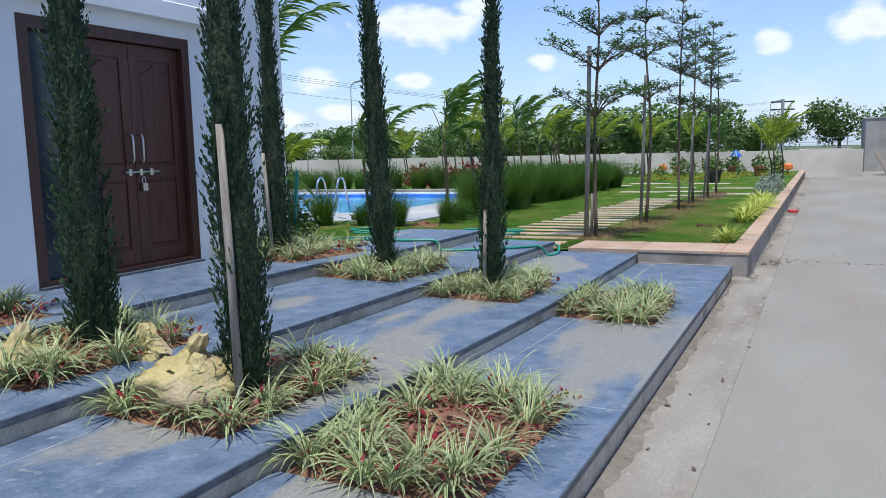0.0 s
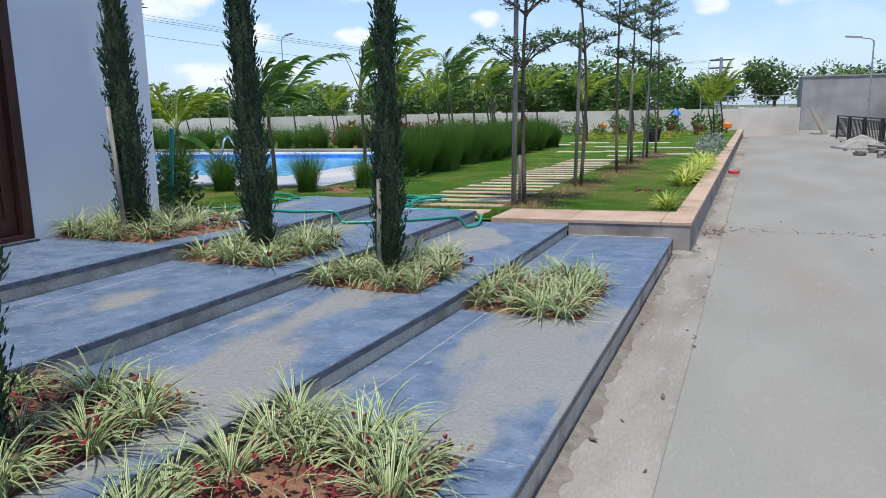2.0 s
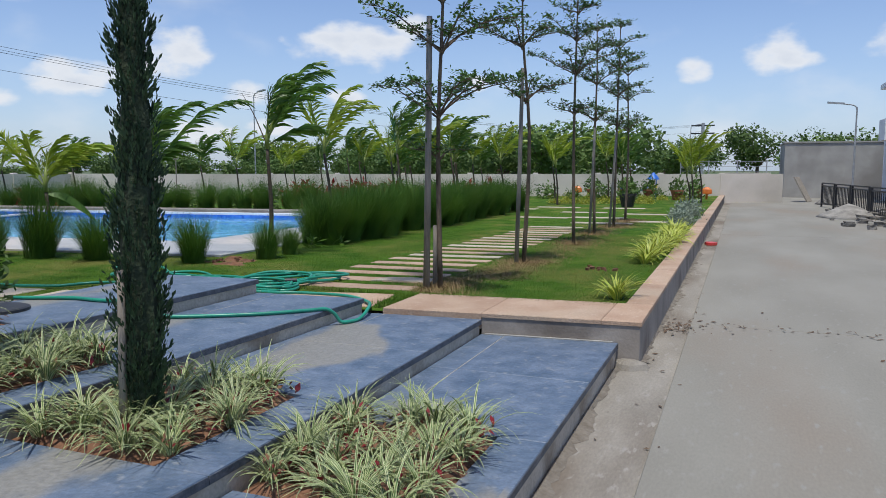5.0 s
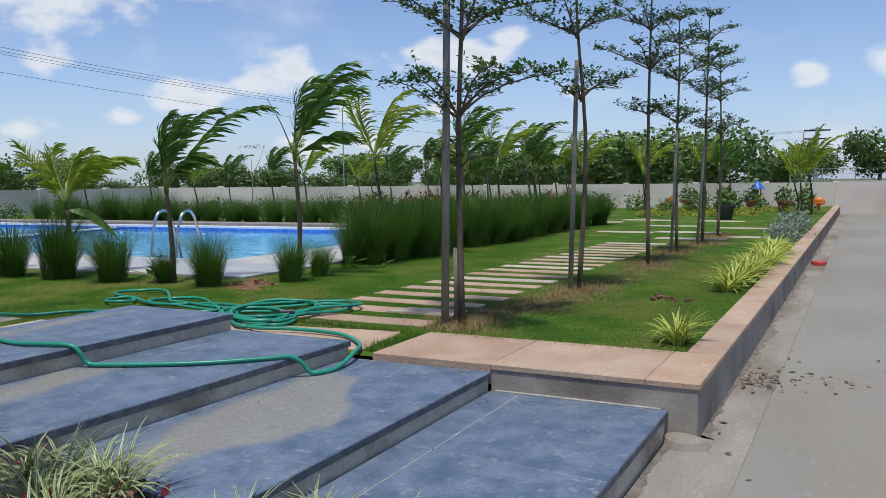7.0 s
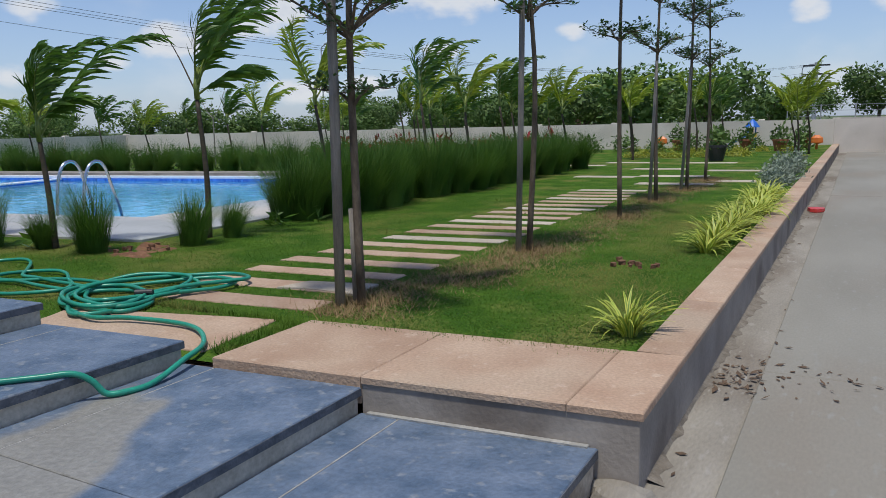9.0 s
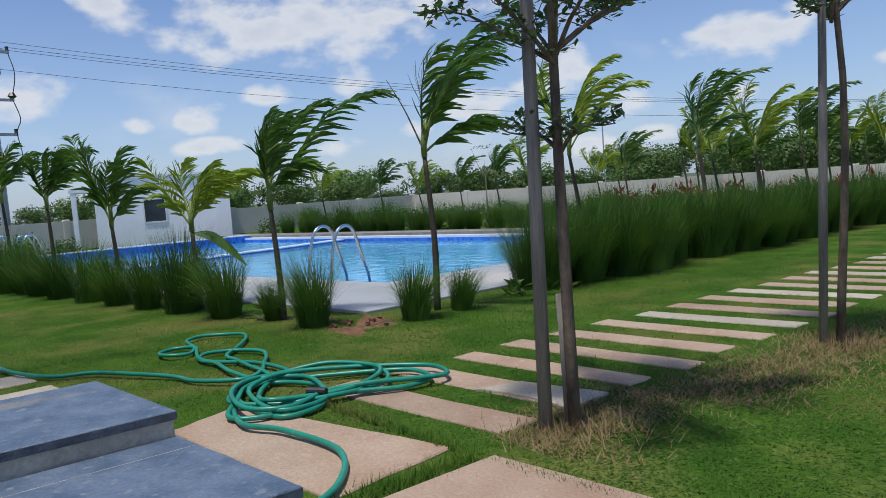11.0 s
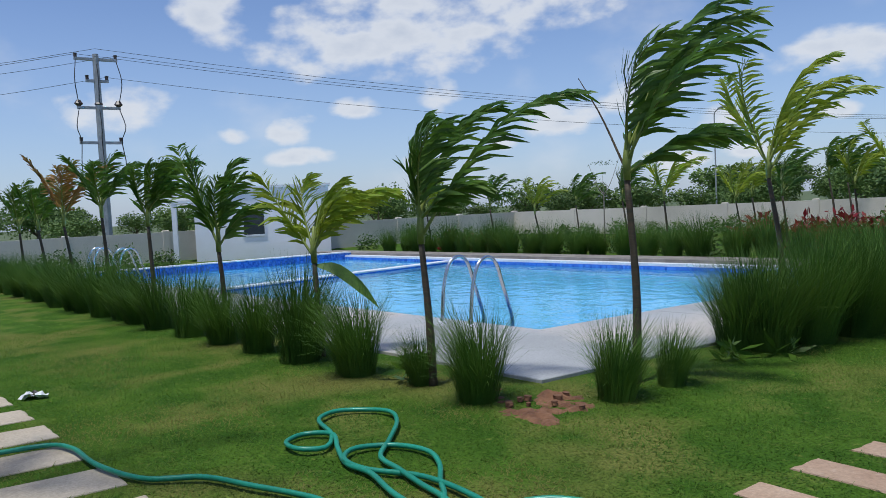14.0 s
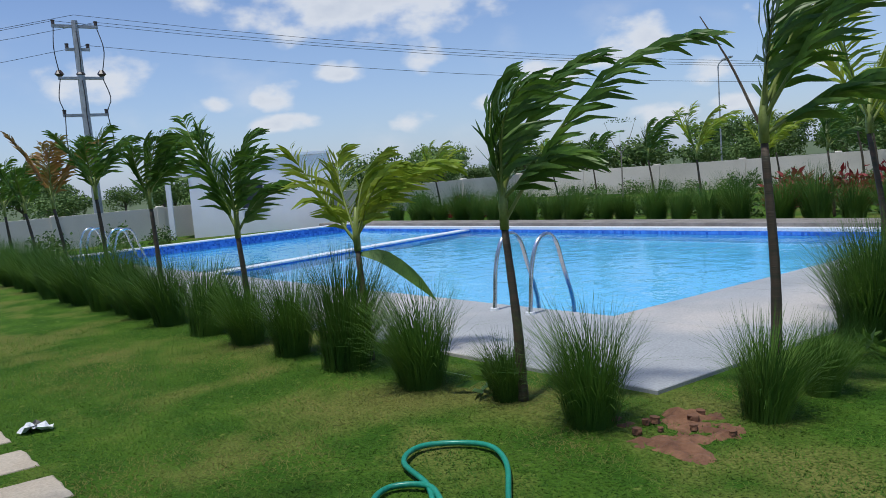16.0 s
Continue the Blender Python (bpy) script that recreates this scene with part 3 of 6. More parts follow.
n = 9
for i in range(n):
    a0, a1 = POOL_A * i / n, POOL_A * (i + 1) / n
    part("deck_slab", quad_block(max(a0 + 0.002, 0), a1 - 0.002, 0, WB0 - 0.06, 0.05, 0.33, 0.006), DECK, pool)
for i in range(4):
    b0, b1 = WB0 - 0.06 + (WB1 - WB0 + 0.12) * i / 4, WB0 - 0.06 + (WB1 - WB0 + 0.12) * (i + 1) / 4
    part("deck_slab", quad_block(0, WA0 - 0.06, b0 + 0.002, b1 - 0.002, 0.05, 0.33, 0.006), DECK, pool)
part("far_deck", quad_block(0, POOL_A, WB1 + 0.22, POOL_B, 0.05, 0.42, 0.01), DARK_DECK, pool, "weathered dark deck band")
part("coping", quad_block(WA0, WA1, WB1, WB1 + 0.22, 0.2, 0.36, 0.01), COPING, pool)
part("coping", quad_block(WA0 - 0.06, WA0, WB0, WB1, -1, 0.325, 0.005), DECK, pool)
part("coping", quad_block(WA0 - 0.06, WA1, WB0 - 0.06, WB0, -1, 0.325, 0.005), DECK, pool)
part("pool_floor", quad_block(WA0, WA1, WB0, WB1, -1.1, -0.75), POOL_LINER, pool)
for a0, a1, b0, b1 in ((WA0, WA0 + 0.02, WB0, WB1), (WA1 - 0.02, WA1, WB0, WB1), (WA0, WA1, WB0, WB0 + 0.02), (WA0, WA1, WB1 - 0.02, WB1)):
    part("pool_wall", quad_block(a0, a1, b0, b1, -0.95, 0.17), POOL_LINER, pool)
    part("mosaic_band", quad_block(a0, a1, b0, b1, 0.17, 0.31), MOSAIC, pool)
g = Geo()
div = [P(9.9, WB0), P(9.6, WB0), P(11.0, WB1), P(11.3, WB1)]
g.prism([p[:2] for p in div], -0.95, 0.16)
part("divider_base", g, POOL_LINER, pool)
g = Geo()
g.prism([p[:2] for p in div], 0.16, 0.27)
part("divider", g, MOSAIC, pool)
g = Geo()
g.prism([p[:2] for p in div], 0.272, 0.30, 0.004)
part("divider_coping", g, COPING, pool)
part("children_floor", quad_block(11.3, WA1, WB0, WB1, -0.6, -0.25), POOL_LINER, pool)
part("end_wall", quad_block(WA1, WA1 + 0.3, WB0 - 0.4, WB1 + 0.2, 0.0, 0.42), MOSAIC, pool)
part("end_coping", quad_block(WA1 - 0.02, WA1 + 0.32, WB0 - 0.4, WB1 + 0.2, 0.422, 0.45, 0.005), COPING, pool)
part("end_deck", quad_block(WA1 + 0.3, POOL_A, 0, POOL_B, 0.05, 0.325), DECK, pool)
g = Geo()
g.face([P(WA1, WB0, WZ), P(WA0, WB0, WZ), P(WA0, WB1, WZ), P(WA1, WB1, WZ)])
water = tagged(part("water", g, WATER), "clear rippled blue pool water", "water", kind="structure")
water.visible_shadow = False

# house: rendered white walls round a door opening
DY0, DY1, DZ0, DZ1 = 3.78, 5.52, 0.52, 2.66
g = Geo()
g.box(WALL_X - 0.25, WALL_X, -4, DY0, -0.1, 3.9)
g.box(WALL_X - 0.25, WALL_X, DY1, 6.92, -0.1, 3.9)
g.box(WALL_X - 0.25, WALL_X, DY0, DY1, DZ1, 3.9)
g.box(WALL_X - 0.25, WALL_X, DY0, DY1, -0.1, DZ0)
structure("wall_front", g, PAINT, "white painted house wall", "wall")
g = Geo()
g.box(-13, WALL_X - 0.25, 6.67, 6.92, -0.1, 3.9)
structure("wall_end", g, PAINT, "white painted house wall", "wall")
g = Geo()
g.box(-13, WALL_X - 0.25, -4, -3.75, -0.1, 3.9)
g.box(-13, -12.75, -3.75, 6.67, -0.1, 3.9)
structure("wall_back", g, PAINT, "white painted house wall", "wall")
g = Geo()
g.box(-13.1, WALL_X + 0.1, -4.1, 7.02, 3.9, 4.05)
structure("roof_slab", g, PAINT, "flat white roof slab", "roof")
g = Geo()
g.box(WALL_X, WALL_X + 0.12, DY0 - 2.5, 6.0, DZ1 + 0.14, DZ1 + 0.30, 0.01)
structure("door_lintel", g, PAINT, "white lintel band above the door", "lintel")

# boundary wall in bays between piers
CORNERS = [(-27.6, 2.0), (-27.3, 11.0), (-27.6, 28.4), (-21.2, 29.3), (-8.3, 35.0), (1.6, 39.8)]
bwall = structure("boundary_wall", Geo(), BOUNDARY, "buff rendered boundary wall", "wall")
for (xa, ya), (xb, yb) in zip(CORNERS, CORNERS[1:]):
    length = math.hypot(xb - xa, yb - ya)
    n = max(1, round(length / 3.0))
    ux, uy = (xb - xa) / length, (yb - ya) / length
    for i in range(n):
        s0, s1 = length * i / n, length * (i + 1) / n
        g = Geo()
        def q(s, o):
            return (xa + ux * s - uy * o, ya + uy * s + ux * o)
        g.prism([q(s0, -0.07), q(s1, -0.07), q(s1, 0.07), q(s0, 0.07)], -0.2, 1.25)
        part("panel", g, BOUNDARY, bwall)
        g = Geo()
        g.prism([q(s0 - 0.1, -0.1), q(s0 + 0.1, -0.1), q(s0 + 0.1, 0.1), q(s0 - 0.1, 0.1)], -0.2, 1.30, 0.02)
        part("pier", g, BOUNDARY, bwall)


# ---- plants ----
def arching(base, heading, length, rise, droop, segs):
    """Points of a blade that rises and bends over."""
    pts, p, a = [], Vector(base), rise
    h = Vector((math.cos(heading), math.sin(heading), 0))
    for k in range(segs + 1):
        pts.append(p.copy())
        p = p + (h * math.cos(a) + Vector((0, 0, 1)) * math.sin(a)) * (length / segs)
        a -= droop / segs
    return pts


def tuft_mesh(seed, n=66, length=0.285, width=0.0100, mat=TUFT, name="blades", droop=2.2, spread=0.05):
    r, g = random.Random(seed), Geo()
    for _ in range(n):
        a = r.uniform(0, 6.283)
        d = r.uniform(0, 1)
        base = (spread * d * math.cos(a), spread * d * math.sin(a), 0)
        l = length * r.uniform(0.6, 1.15)
        pts = arching(base, a + r.uniform(-0.5, 0.5), l, r.uniform(0.75, 1.5), droop * r.uniform(0.45, 1.1), 5)
        w = width * r.uniform(0.8, 1.2)
        side = Vector((-math.sin(a), math.cos(a), r.uniform(-0.3, 0.3))).normalized()
        g.strip(pts, [w * 0.7, w, w, w * 0.85, w * 0.5, 0.001], side)
    return g.mesh(name, mat, True)


def scatter(kind, meshes, spots, label, category, group, size=(0.85, 1.2)):
    for x, y, z in spots:
        ob = new(kind, R.choice(meshes))
        s = R.uniform(*size)
        ob.matrix_basis = pose(x, y, z, R.uniform(-6, 6), R.uniform(-6, 6), R.uniform(0, 360)) @ Matrix.Diagonal((s, s, s * R.uniform(0.9, 1.1), 1))
        tagged(ob, label, category, group)


tufts = [tuft_mesh(s) for s in range(5)]
for k, (x1, x0, z) in enumerate(zip(EDGES, EDGES[1:], LEVELS)):
    for bi, (ya, yb) in enumerate(BEDS[k]):
        spots = []
        x = x0 + 0.13
        while x < x1 - RIM - 0.03:
            y = ya + 0.09
            while y < yb - 0.03:
                inner = x0 + 0.27 < x < x1 - RIM - 0.2 and ya + 0.3 < y < yb - 0.3
                if R.random() < ((0.12 if inner else 0.86) if bi == 0 else (0.6 if inner else 0.95)):
                    spots.append((askew(x, y) + R.uniform(-0.07, 0.07), y + R.uniform(-0.07, 0.07), z + 0.0))
                y += 0.2
            x += 0.2
        scatter("spider_plant", tufts, spots, "green and cream striped grass-like plant in a terrace bed", "plant", "striped plants in the terrace beds")

# fallen leaves and small red ground cover between the striped plants
rbed = random.Random(31)
for name, mat, count, label in (("fallen_leaves", SOIL, 60, "dry brown fallen leaves in the terrace beds"), ("red_ground_cover", RED_LEAF, 55, "small dull-red creeping leaves in the terrace beds")):
    g = Geo()
    for k, (x1, x0, z) in enumerate(zip(EDGES, EDGES[1:], LEVELS)):
        for bi, (ya, yb) in enumerate(BEDS[k]):
            for _ in range(count * (6 if bi == 0 else 3)):
                x, y = rbed.uniform(x0 + 0.05, x1 - RIM + 0.03), rbed.uniform(ya + 0.03, yb - 0.02)
                p = Vector((askew(x, y), y, z + rbed.uniform(0.015, 0.085)))
                d = Vector((rbed.uniform(-1, 1), rbed.uniform(-1, 1), rbed.uniform(0.0, 0.9))).normalized()
                w = d.cross(Vector((rbed.uniform(-0.5, 0.5), rbed.uniform(-0.5, 0.5), 1))).normalized()
                l = rbed.uniform(0.03, 0.07)
                g.face([p, p + d * l * 0.5 + w * l * 0.25, p + d * l, p + d * l * 0.5 - w * l * 0.25])
    tagged(part(name, g, mat), label, "leaves", kind="stuff")


def cypress_mesh(seed, height, radius):
    """A slim column of upright feathery sprays round a solid filler coloured dark as inner shade."""
    r, g, core = random.Random(seed), Geo(), Geo()
    def rad(t):
        return radius * (0.70 + 2.0 * t if t < 0.15 else (1 - (t - 0.15) / 0.85) ** 0.95 * 0.97 + 0.03)
    def lump(a, t):
        return 1 + 0.42 * noise.noise((math.cos(a) * 1.8, math.sin(a) * 1.8, t * 9 + seed * 3))
    # added inner filler, its dark colour standing for shade deep in the crown
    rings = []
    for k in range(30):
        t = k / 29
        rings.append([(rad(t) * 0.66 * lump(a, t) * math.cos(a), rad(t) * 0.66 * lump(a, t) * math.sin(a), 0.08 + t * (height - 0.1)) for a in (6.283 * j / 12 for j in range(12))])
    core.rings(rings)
    for _ in range(1150):
        t, a = r.random() ** 1.12, r.uniform(0, 6.283)
        q = rad(t) * lump(a, t)
        out = Vector((math.cos(a), math.sin(a), 0))
        base = out * q * r.uniform(0.5, 0.8) + Vector((0, 0, 0.05 + t * height * 0.97))
        axis = (Vector((0, 0, 1)) + out * r.uniform(0.15, 0.5) + Vector((r.uniform(-0.2, 0.2), r.uniform(-0.2, 0.2), 0))).normalized()
        length = r.uniform(0.07, 0.15) * (1.25 - 0.6 * t)
        for _ in range(13):
            u = r.random()
            d = (axis + Vector((r.uniform(-1, 1), r.uniform(-1, 1), r.uniform(-0.4, 0.6))) * 0.55 * (1 - 0.6 * u)).normalized()
            p = base + axis * length * u + Vector((r.uniform(-1, 1), r.uniform(-1, 1), r.uniform(-1, 1))) * 0.012 * (1.2 - u)
            side = d.cross(Vector((r.uniform(-1, 1), r.uniform(-1, 1), r.uniform(-1, 1)))).normalized()
            l = r.uniform(0.018, 0.042)
            g.face([p, p + d * l * 0.5 + side * l * 0.17, p + d * l, p + d * l * 0.5 - side * l * 0.17])
    return g.mesh("foliage", CYPRESS), core.mesh("core", CYPRESS_SHADE_CORE)


cyp = [cypress_mesh(s, h, w) for s, h, w in ((1, 3.9, 0.150), (2, 3.3, 0.128), (3, 3.7, 0.142))]


def cypress(x, y, z, v, turn, lean=0.0, wide=1.0):
    t = thing("cypress", (x, y, z), "slim dark green column cypress in a terrace bed", "tree", "column cypresses")
    t.matrix_basis = t.matrix_basis @ pose(0, 0, 0, 0, lean, 0) @ pose(0, 0, 0, 0, 0, turn) @ Matrix.Diagonal((wide, wide, 1, 1))
    trunk = Geo()
    trunk.tube([(0, 0, -0.05), (0.01, 0, 0.4), (0, 0, 1.4)], [0.035, 0.03, 0.015])
    part("trunk", trunk, BARK, t)
    part("foliage", cyp[v][0], None, t)
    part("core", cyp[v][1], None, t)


def stake(x, y, z, h, r=0.022, lean=(0, 0)):
    t = thing("wooden_stake", (x, y, z), "weathered grey wooden support stake", "stake", "support stakes")
    g = Geo()
    g.tube([(0, 0, -0.05), (lean[0] * 0.5 + 0.004, lean[1] * 0.5, h * 0.5), (lean[0], lean[1], h)], [r, r * 0.95, r * 0.85], 7)
    part("pole", g, STAKE, t, smooth=True)


CYP = ((-2.60, 2.88, 0.28, 0, 10, -1.0), (-3.82, 2.95, 0.40, 0, 80, -1, 1.15), (-2.60, 6.08, 0.28, 1, 200, 0.8), (-3.67, 6.02, 0.40, 2, 140, -2.2), (-4.90, 6.0, 0.52, 0, 300, -1.0), (-4.75, 2.75, 0.52, 2, 30, 0))
for c in CYP:
    cypress(*c)
stake(-2.53, 2.74, 0.28, 1.42, 0.023, (-0.06, 0.03))
stake(-4.84, 5.82, 0.52, 1.05, 0.02, (-0.06, 0))
stake(-2.64, 5.99, 0.28, 0.75, 0.02, (0.03, 0))
stake(-3.66, 6.14, 0.40, 2.6, 0.015, (-0.12, 0))


def clump_mesh(seed, n=900, h=0.80, spread=0.17):
    r, g = random.Random(seed), Geo()
    for _ in range(n):
        a, d = r.uniform(0, 6.283), math.sqrt(r.random())
        base = (spread * d * math.cos(a), spread * d * math.sin(a), -0.02)
        l = h * r.uniform(0.55, 1.15)
        head = a + r.uniform(-0.6, 0.6)
        pts = arching(base, head, l, 1.55 - 0.26 * d * r.uniform(0.2, 1.3), r.uniform(0.0, 0.9) if r.random() < 0.72 else r.uniform(0.9, 2.0), 3)
        wind = Vector((0.12, 0.09, 0)) * h
        pts = [p + wind * (k / 3) ** 2 * r.uniform(0.4, 1.2) for k, p in enumerate(pts)]
        w = 0.0055 * r.uniform(0.8, 1.4)
        g.strip(pts, [w, w, w * 0.7, 0.0008], Vector((math.cos(a + 1.4), math.sin(a + 1.4), 0)))
    return g.mesh("blades", FOUNTAIN, True)


clumps = [clump_mesh(s) for s in range(4)]
spots = []
x = -7.8
while x > -23:
    spots.append((x, 10.83 - 0.15 * (-7.8 - x) + R.uniform(-0.06, 0.06), LAWN_Z))
    x -= R.uniform(0.72, 0.95) if x > -11 else R.uniform(0.55, 0.8)
scatter("fountain_grass", clumps, spots, "dense dark green fountain grass clump on the lawn edge by the pool", "grass clump", "fountain grass along the pool", (0.84, 1.08))
scatter("fountain_grass", clumps, [(-6.45, 11.02, LAWN_Z)], "fountain grass clump at the pool corner", "grass clump", "fountain grass along the pool", (0.76, 0.80))
scatter("fountain_grass", clumps, [(-7.12, 10.98, LAWN_Z)], "small fountain grass clump by the pool corner", "grass clump", "fountain grass along the pool", (0.45, 0.5))
scatter("fountain_grass", clumps, [(-5.84, 11.70, LAWN_Z)], "fountain grass clump at the pool corner", "grass clump", "fountain grass along the pool", (0.68, 0.72))
scatter("fountain_grass", clumps, [(-5.84, 12.24, LAWN_Z)], "smaller fountain grass clump at the pool corner", "grass clump", "fountain grass along the pool", (0.52, 0.56))
spots = []
y = 13.75
while y < 24:
    for x in (-5.95, -6.35):
        spots.append((x + R.uniform(-0.12, 0.12), y + R.uniform(-0.15, 0.15), LAWN_Z))
    y += 0.55
scatter("fountain_grass", clumps, spots, "dense dark green fountain grass clump in a hedge row", "grass clump", "fountain grass hedge", (0.95, 1.2))
spots = [P(a + R.uniform(-0.1, 0.1), 9.85 + R.uniform(-0.1, 0.1), LAWN_Z) for a in np.arange(0.6, 15.5, 0.62)]
scatter("fountain_grass", clumps, spots, "fountain grass clump behind the pool", "grass clump", "fountain grass behind the pool", (0.95, 1.2))

WIND = Vector((0.80, 0.60, 0.0))


def frond_mesh(seed, length, heading, rise, wind=1.0, mat=FROND, leaf=0.30):
    """One feather leaf: a curved rib whose broad leaflets are combed to leeward and hang below it."""
    r, g, rib = random.Random(seed), Geo(), Geo()
    d = Vector((math.cos(heading) * math.cos(rise), math.sin(heading) * math.cos(rise), math.sin(rise)))
    p, pts, n = Vector((0, 0, 0)), [], 16
    for k in range(n + 1):
        pts.append(p.copy())
        t = k / n
        d = (d + WIND * 0.075 * wind * (0.1 + 1.7 * t * t) + Vector((0, 0, -0.01 - 0.17 * t * t))).normalized()
        p = p + d * (length / n)
    rib.tube(pts, [0.014 * (1 - 0.85 * k / n) for k in range(n + 1)], 5)
    count = 27
    for k in range(count):
        t = 0.16 + 0.84 * (k + r.uniform(-0.3, 0.3)) / count
        u = min(max(t, 0.0), 0.999) * n
        i = int(u)
        q = pts[i].lerp(pts[i + 1], u - i)
        ax = (pts[min(i + 1, n)] - pts[max(i - 1, 0)]).normalized()
        side = ax.cross(Vector((0, 0, 1)))
        side = side.normalized() if side.length > 0.1 else Vector((1, 0, 0))
        l = leaf * (0.55 + 1.2 * t) if t < 0.45 else leaf * (1.09 - 0.62 * (t - 0.45) / 0.55)
        for s in (-1, 1):
            v = (ax * r.uniform(0.75, 1.1) + side * s * r.uniform(0.35, 0.8) + Vector((0, 0, r.uniform(-0.15, 0.4) if s > 0 else r.uniform(-0.6, 0.0))) + WIND * 0.28 * wind).normalized()
            l1 = l * r.uniform(0.8, 1.2)
            m1 = q + v * l1 * 0.5
            v2 = (v + Vector((0, 0, -0.42)) + WIND * 0.22 * wind).normalized()
            tip = m1 + v2 * l1 * 0.5
            across = v.cross(side * s + Vector((0, 0, r.uniform(0.1, 0.9))))
            across = across.normalized() if across.length > 0.05 else side
            w = 0.037 * r.uniform(0.75, 1.2) * (1 - 0.35 * t)
            g.strip([q, q.lerp(m1, 0.5), m1, m1.lerp(tip, 0.6), tip], [w * 0.45, w, w, w * 0.65, 0.002], across)
    return g.mesh("leaflets", mat, True), rib.mesh("rib", FROND_RIB, True)


BLOWN = ((0, 62, 1.15), (28, 76, 0.9), (-35, 72, 0.95), (165, 80, 0.75), (95, 70, 0.85), (-100, 72, 0.85), (8, 45, 0.7))
OPEN = ((20, 58, 1.0), (75, 66, 0.95), (-55, 60, 1.0), (150, 62, 0.9), (-130, 66, 0.9), (-10, 82, 0.95))


def palm(at, h, seed, crown=BLOWN, length=1.05, mat=FROND, wind=1.0, label="young feather palm with wind-blown green fronds", lean=0.1, leaf=0.30, trunk=0.028, group="young palms round the pool", paddle=False):
    """crown: fronds by heading from the wind, rise (both degrees) and share of length."""
    r = random.Random(seed)
    t = thing("palm_tree", at, label, "palm", group)
    g = Geo()
    top = Vector((-WIND.x * lean + r.uniform(-0.03, 0.03), -WIND.y * lean, h))
    pts = bezier([(0, 0, -0.05), (r.uniform(-0.03, 0.03), r.uniform(-0.03, 0.03), h * 0.45), top], 13)
    g.tube(pts, [trunk * (1.25 - 0.5 * k / 12) * (1 + 0.06 * (k % 2)) for k in range(13)], 9)
    part("trunk", g, PALM_TRUNK, t, smooth=True)
    g = Geo()
    g.tube([top, top + Vector((0, 0, 0.14)), top + Vector((0.01, 0.01, 0.34))], [trunk * 1.0, trunk * 1.05, trunk * 0.4], 9)
    part("crownshaft", g, FROND_RIB, t, smooth=True)
    for k, (heading, rise, share) in enumerate(crown):
        a = 0.6435 + radians(heading + r.uniform(-12, 12))
        leaflets, rib = frond_mesh(seed * 31 + k, length * share * r.uniform(0.93, 1.07), a, radians(rise + r.uniform(-5, 5)), wind, mat, leaf)
        f = part("frond", leaflets, None, t)
        f.location = top + Vector((0, 0, r.uniform(0.04, 0.2)))
        part("rib", rib, None, f)
    if paddle:
        g = Geo()
        line = bezier([top + Vector((0, 0, -0.02)), top + Vector((0.16, 0.14, -0.06)), top + Vector((0.34, 0.30, -0.24)), top + Vector((0.46, 0.40, -0.42))], 9)
        g.strip(line, [0.02, 0.06, 0.10, 0.125, 0.13, 0.12, 0.09, 0.05, 0.005], Vector((-0.35, 0.4, 0.85)).normalized())
        part("paddle_leaf", g, FROND, t, "broad undivided drooping leaf", True)
    return t


palm((-7.03, 11.03, LAWN_Z), 1.05, 3, ((2, 63, 1.28), (10, 74, 0.85), (165, 80, 0.62), (110, 80, 0.66), (-85, 80, 0.62), (-20, 45, 0.5)), 1.28, wind=1.1, leaf=0.31, lean=0.03)
tall = palm((-6.05, 12.12, LAWN_Z), 1.44, 5, ((0, 72, 1.1), (20, 64, 1.0), (-25, 60, 0.95), (70, 78, 0.85), (-90, 80, 0.7), (5, 40, 0.6)), 1.28, wind=1.1, leaf=0.33, lean=0.02)
g = Geo()
g.tube(bezier([(-0.03, -0.02, 1.55), (-0.14, -0.11, 1.9), (-0.26, -0.20, 2.18)], 8), [0.010, 0.009, 0.008, 0.007, 0.006, 0.005, 0.004, 0.003], 5)
part("dead_rib", g, BARK, tall, "bare dead leaf rib")
palm((-6.5, 7.65, LAWN_Z), 1.85, 91, OPEN, 1.75, wind=1.0, leaf=0.40, label="taller feather palm behind the house corner")
palm((-8.72, 10.9, LAWN_Z), 0.86, 8, ((10, 48, 1.0), (35, 55, 0.9), (175, 50, 1.0), (150, 62, 0.9), (-30, 70, 0.8), (80, 72, 0.8)), 1.02, FROND_GOLD, 1.0, "young feather palm with yellowing fronds", lean=0.02, paddle=True)
palm((-10.42, 10.52, LAWN_Z), 0.95, 11, ((165, 58, 1.3), (178, 66, 1.0), (5, 72, 0.8), (60, 80, 0.8), (-70, 78, 0.8), (20, 60, 0.7)), 1.05, FROND, 0.7, lean=0.0)
palm((-12.55, 10.27, LAWN_Z), 1.25, 14, BLOWN, 0.95, FROND, 0.8, lean=0.0)
palm((-14.5, 10.03, LAWN_Z), 1.4, 17, OPEN, 0.95, wind=0.7, lean=0.0)
palm((-16.4, 9.8, LAWN_Z), 1.3, 20, OPEN, 1.25, FROND_BROWN, 0.5, "young palm with rusty browned fronds")
palm((-18.25, 9.58, LAWN_Z), 1.25, 21, OPEN, 1.0)
palm((-19.9, 9.38, LAWN_Z), 1.2, 22, OPEN, 1.0)
base_palms = []
SPOTS = [(-7.0, 15.4, 1.45), (-6.9, 18.3, 1.5), (-7.1, 20.4, 1.35), (-7.3, 22.6, 1.5), (-6.6, 24.8, 1.3), (-8.5, 26.0, 1.4), (-5.6, 27.5, 1.2), (-10.5, 27.0, 1.3)]
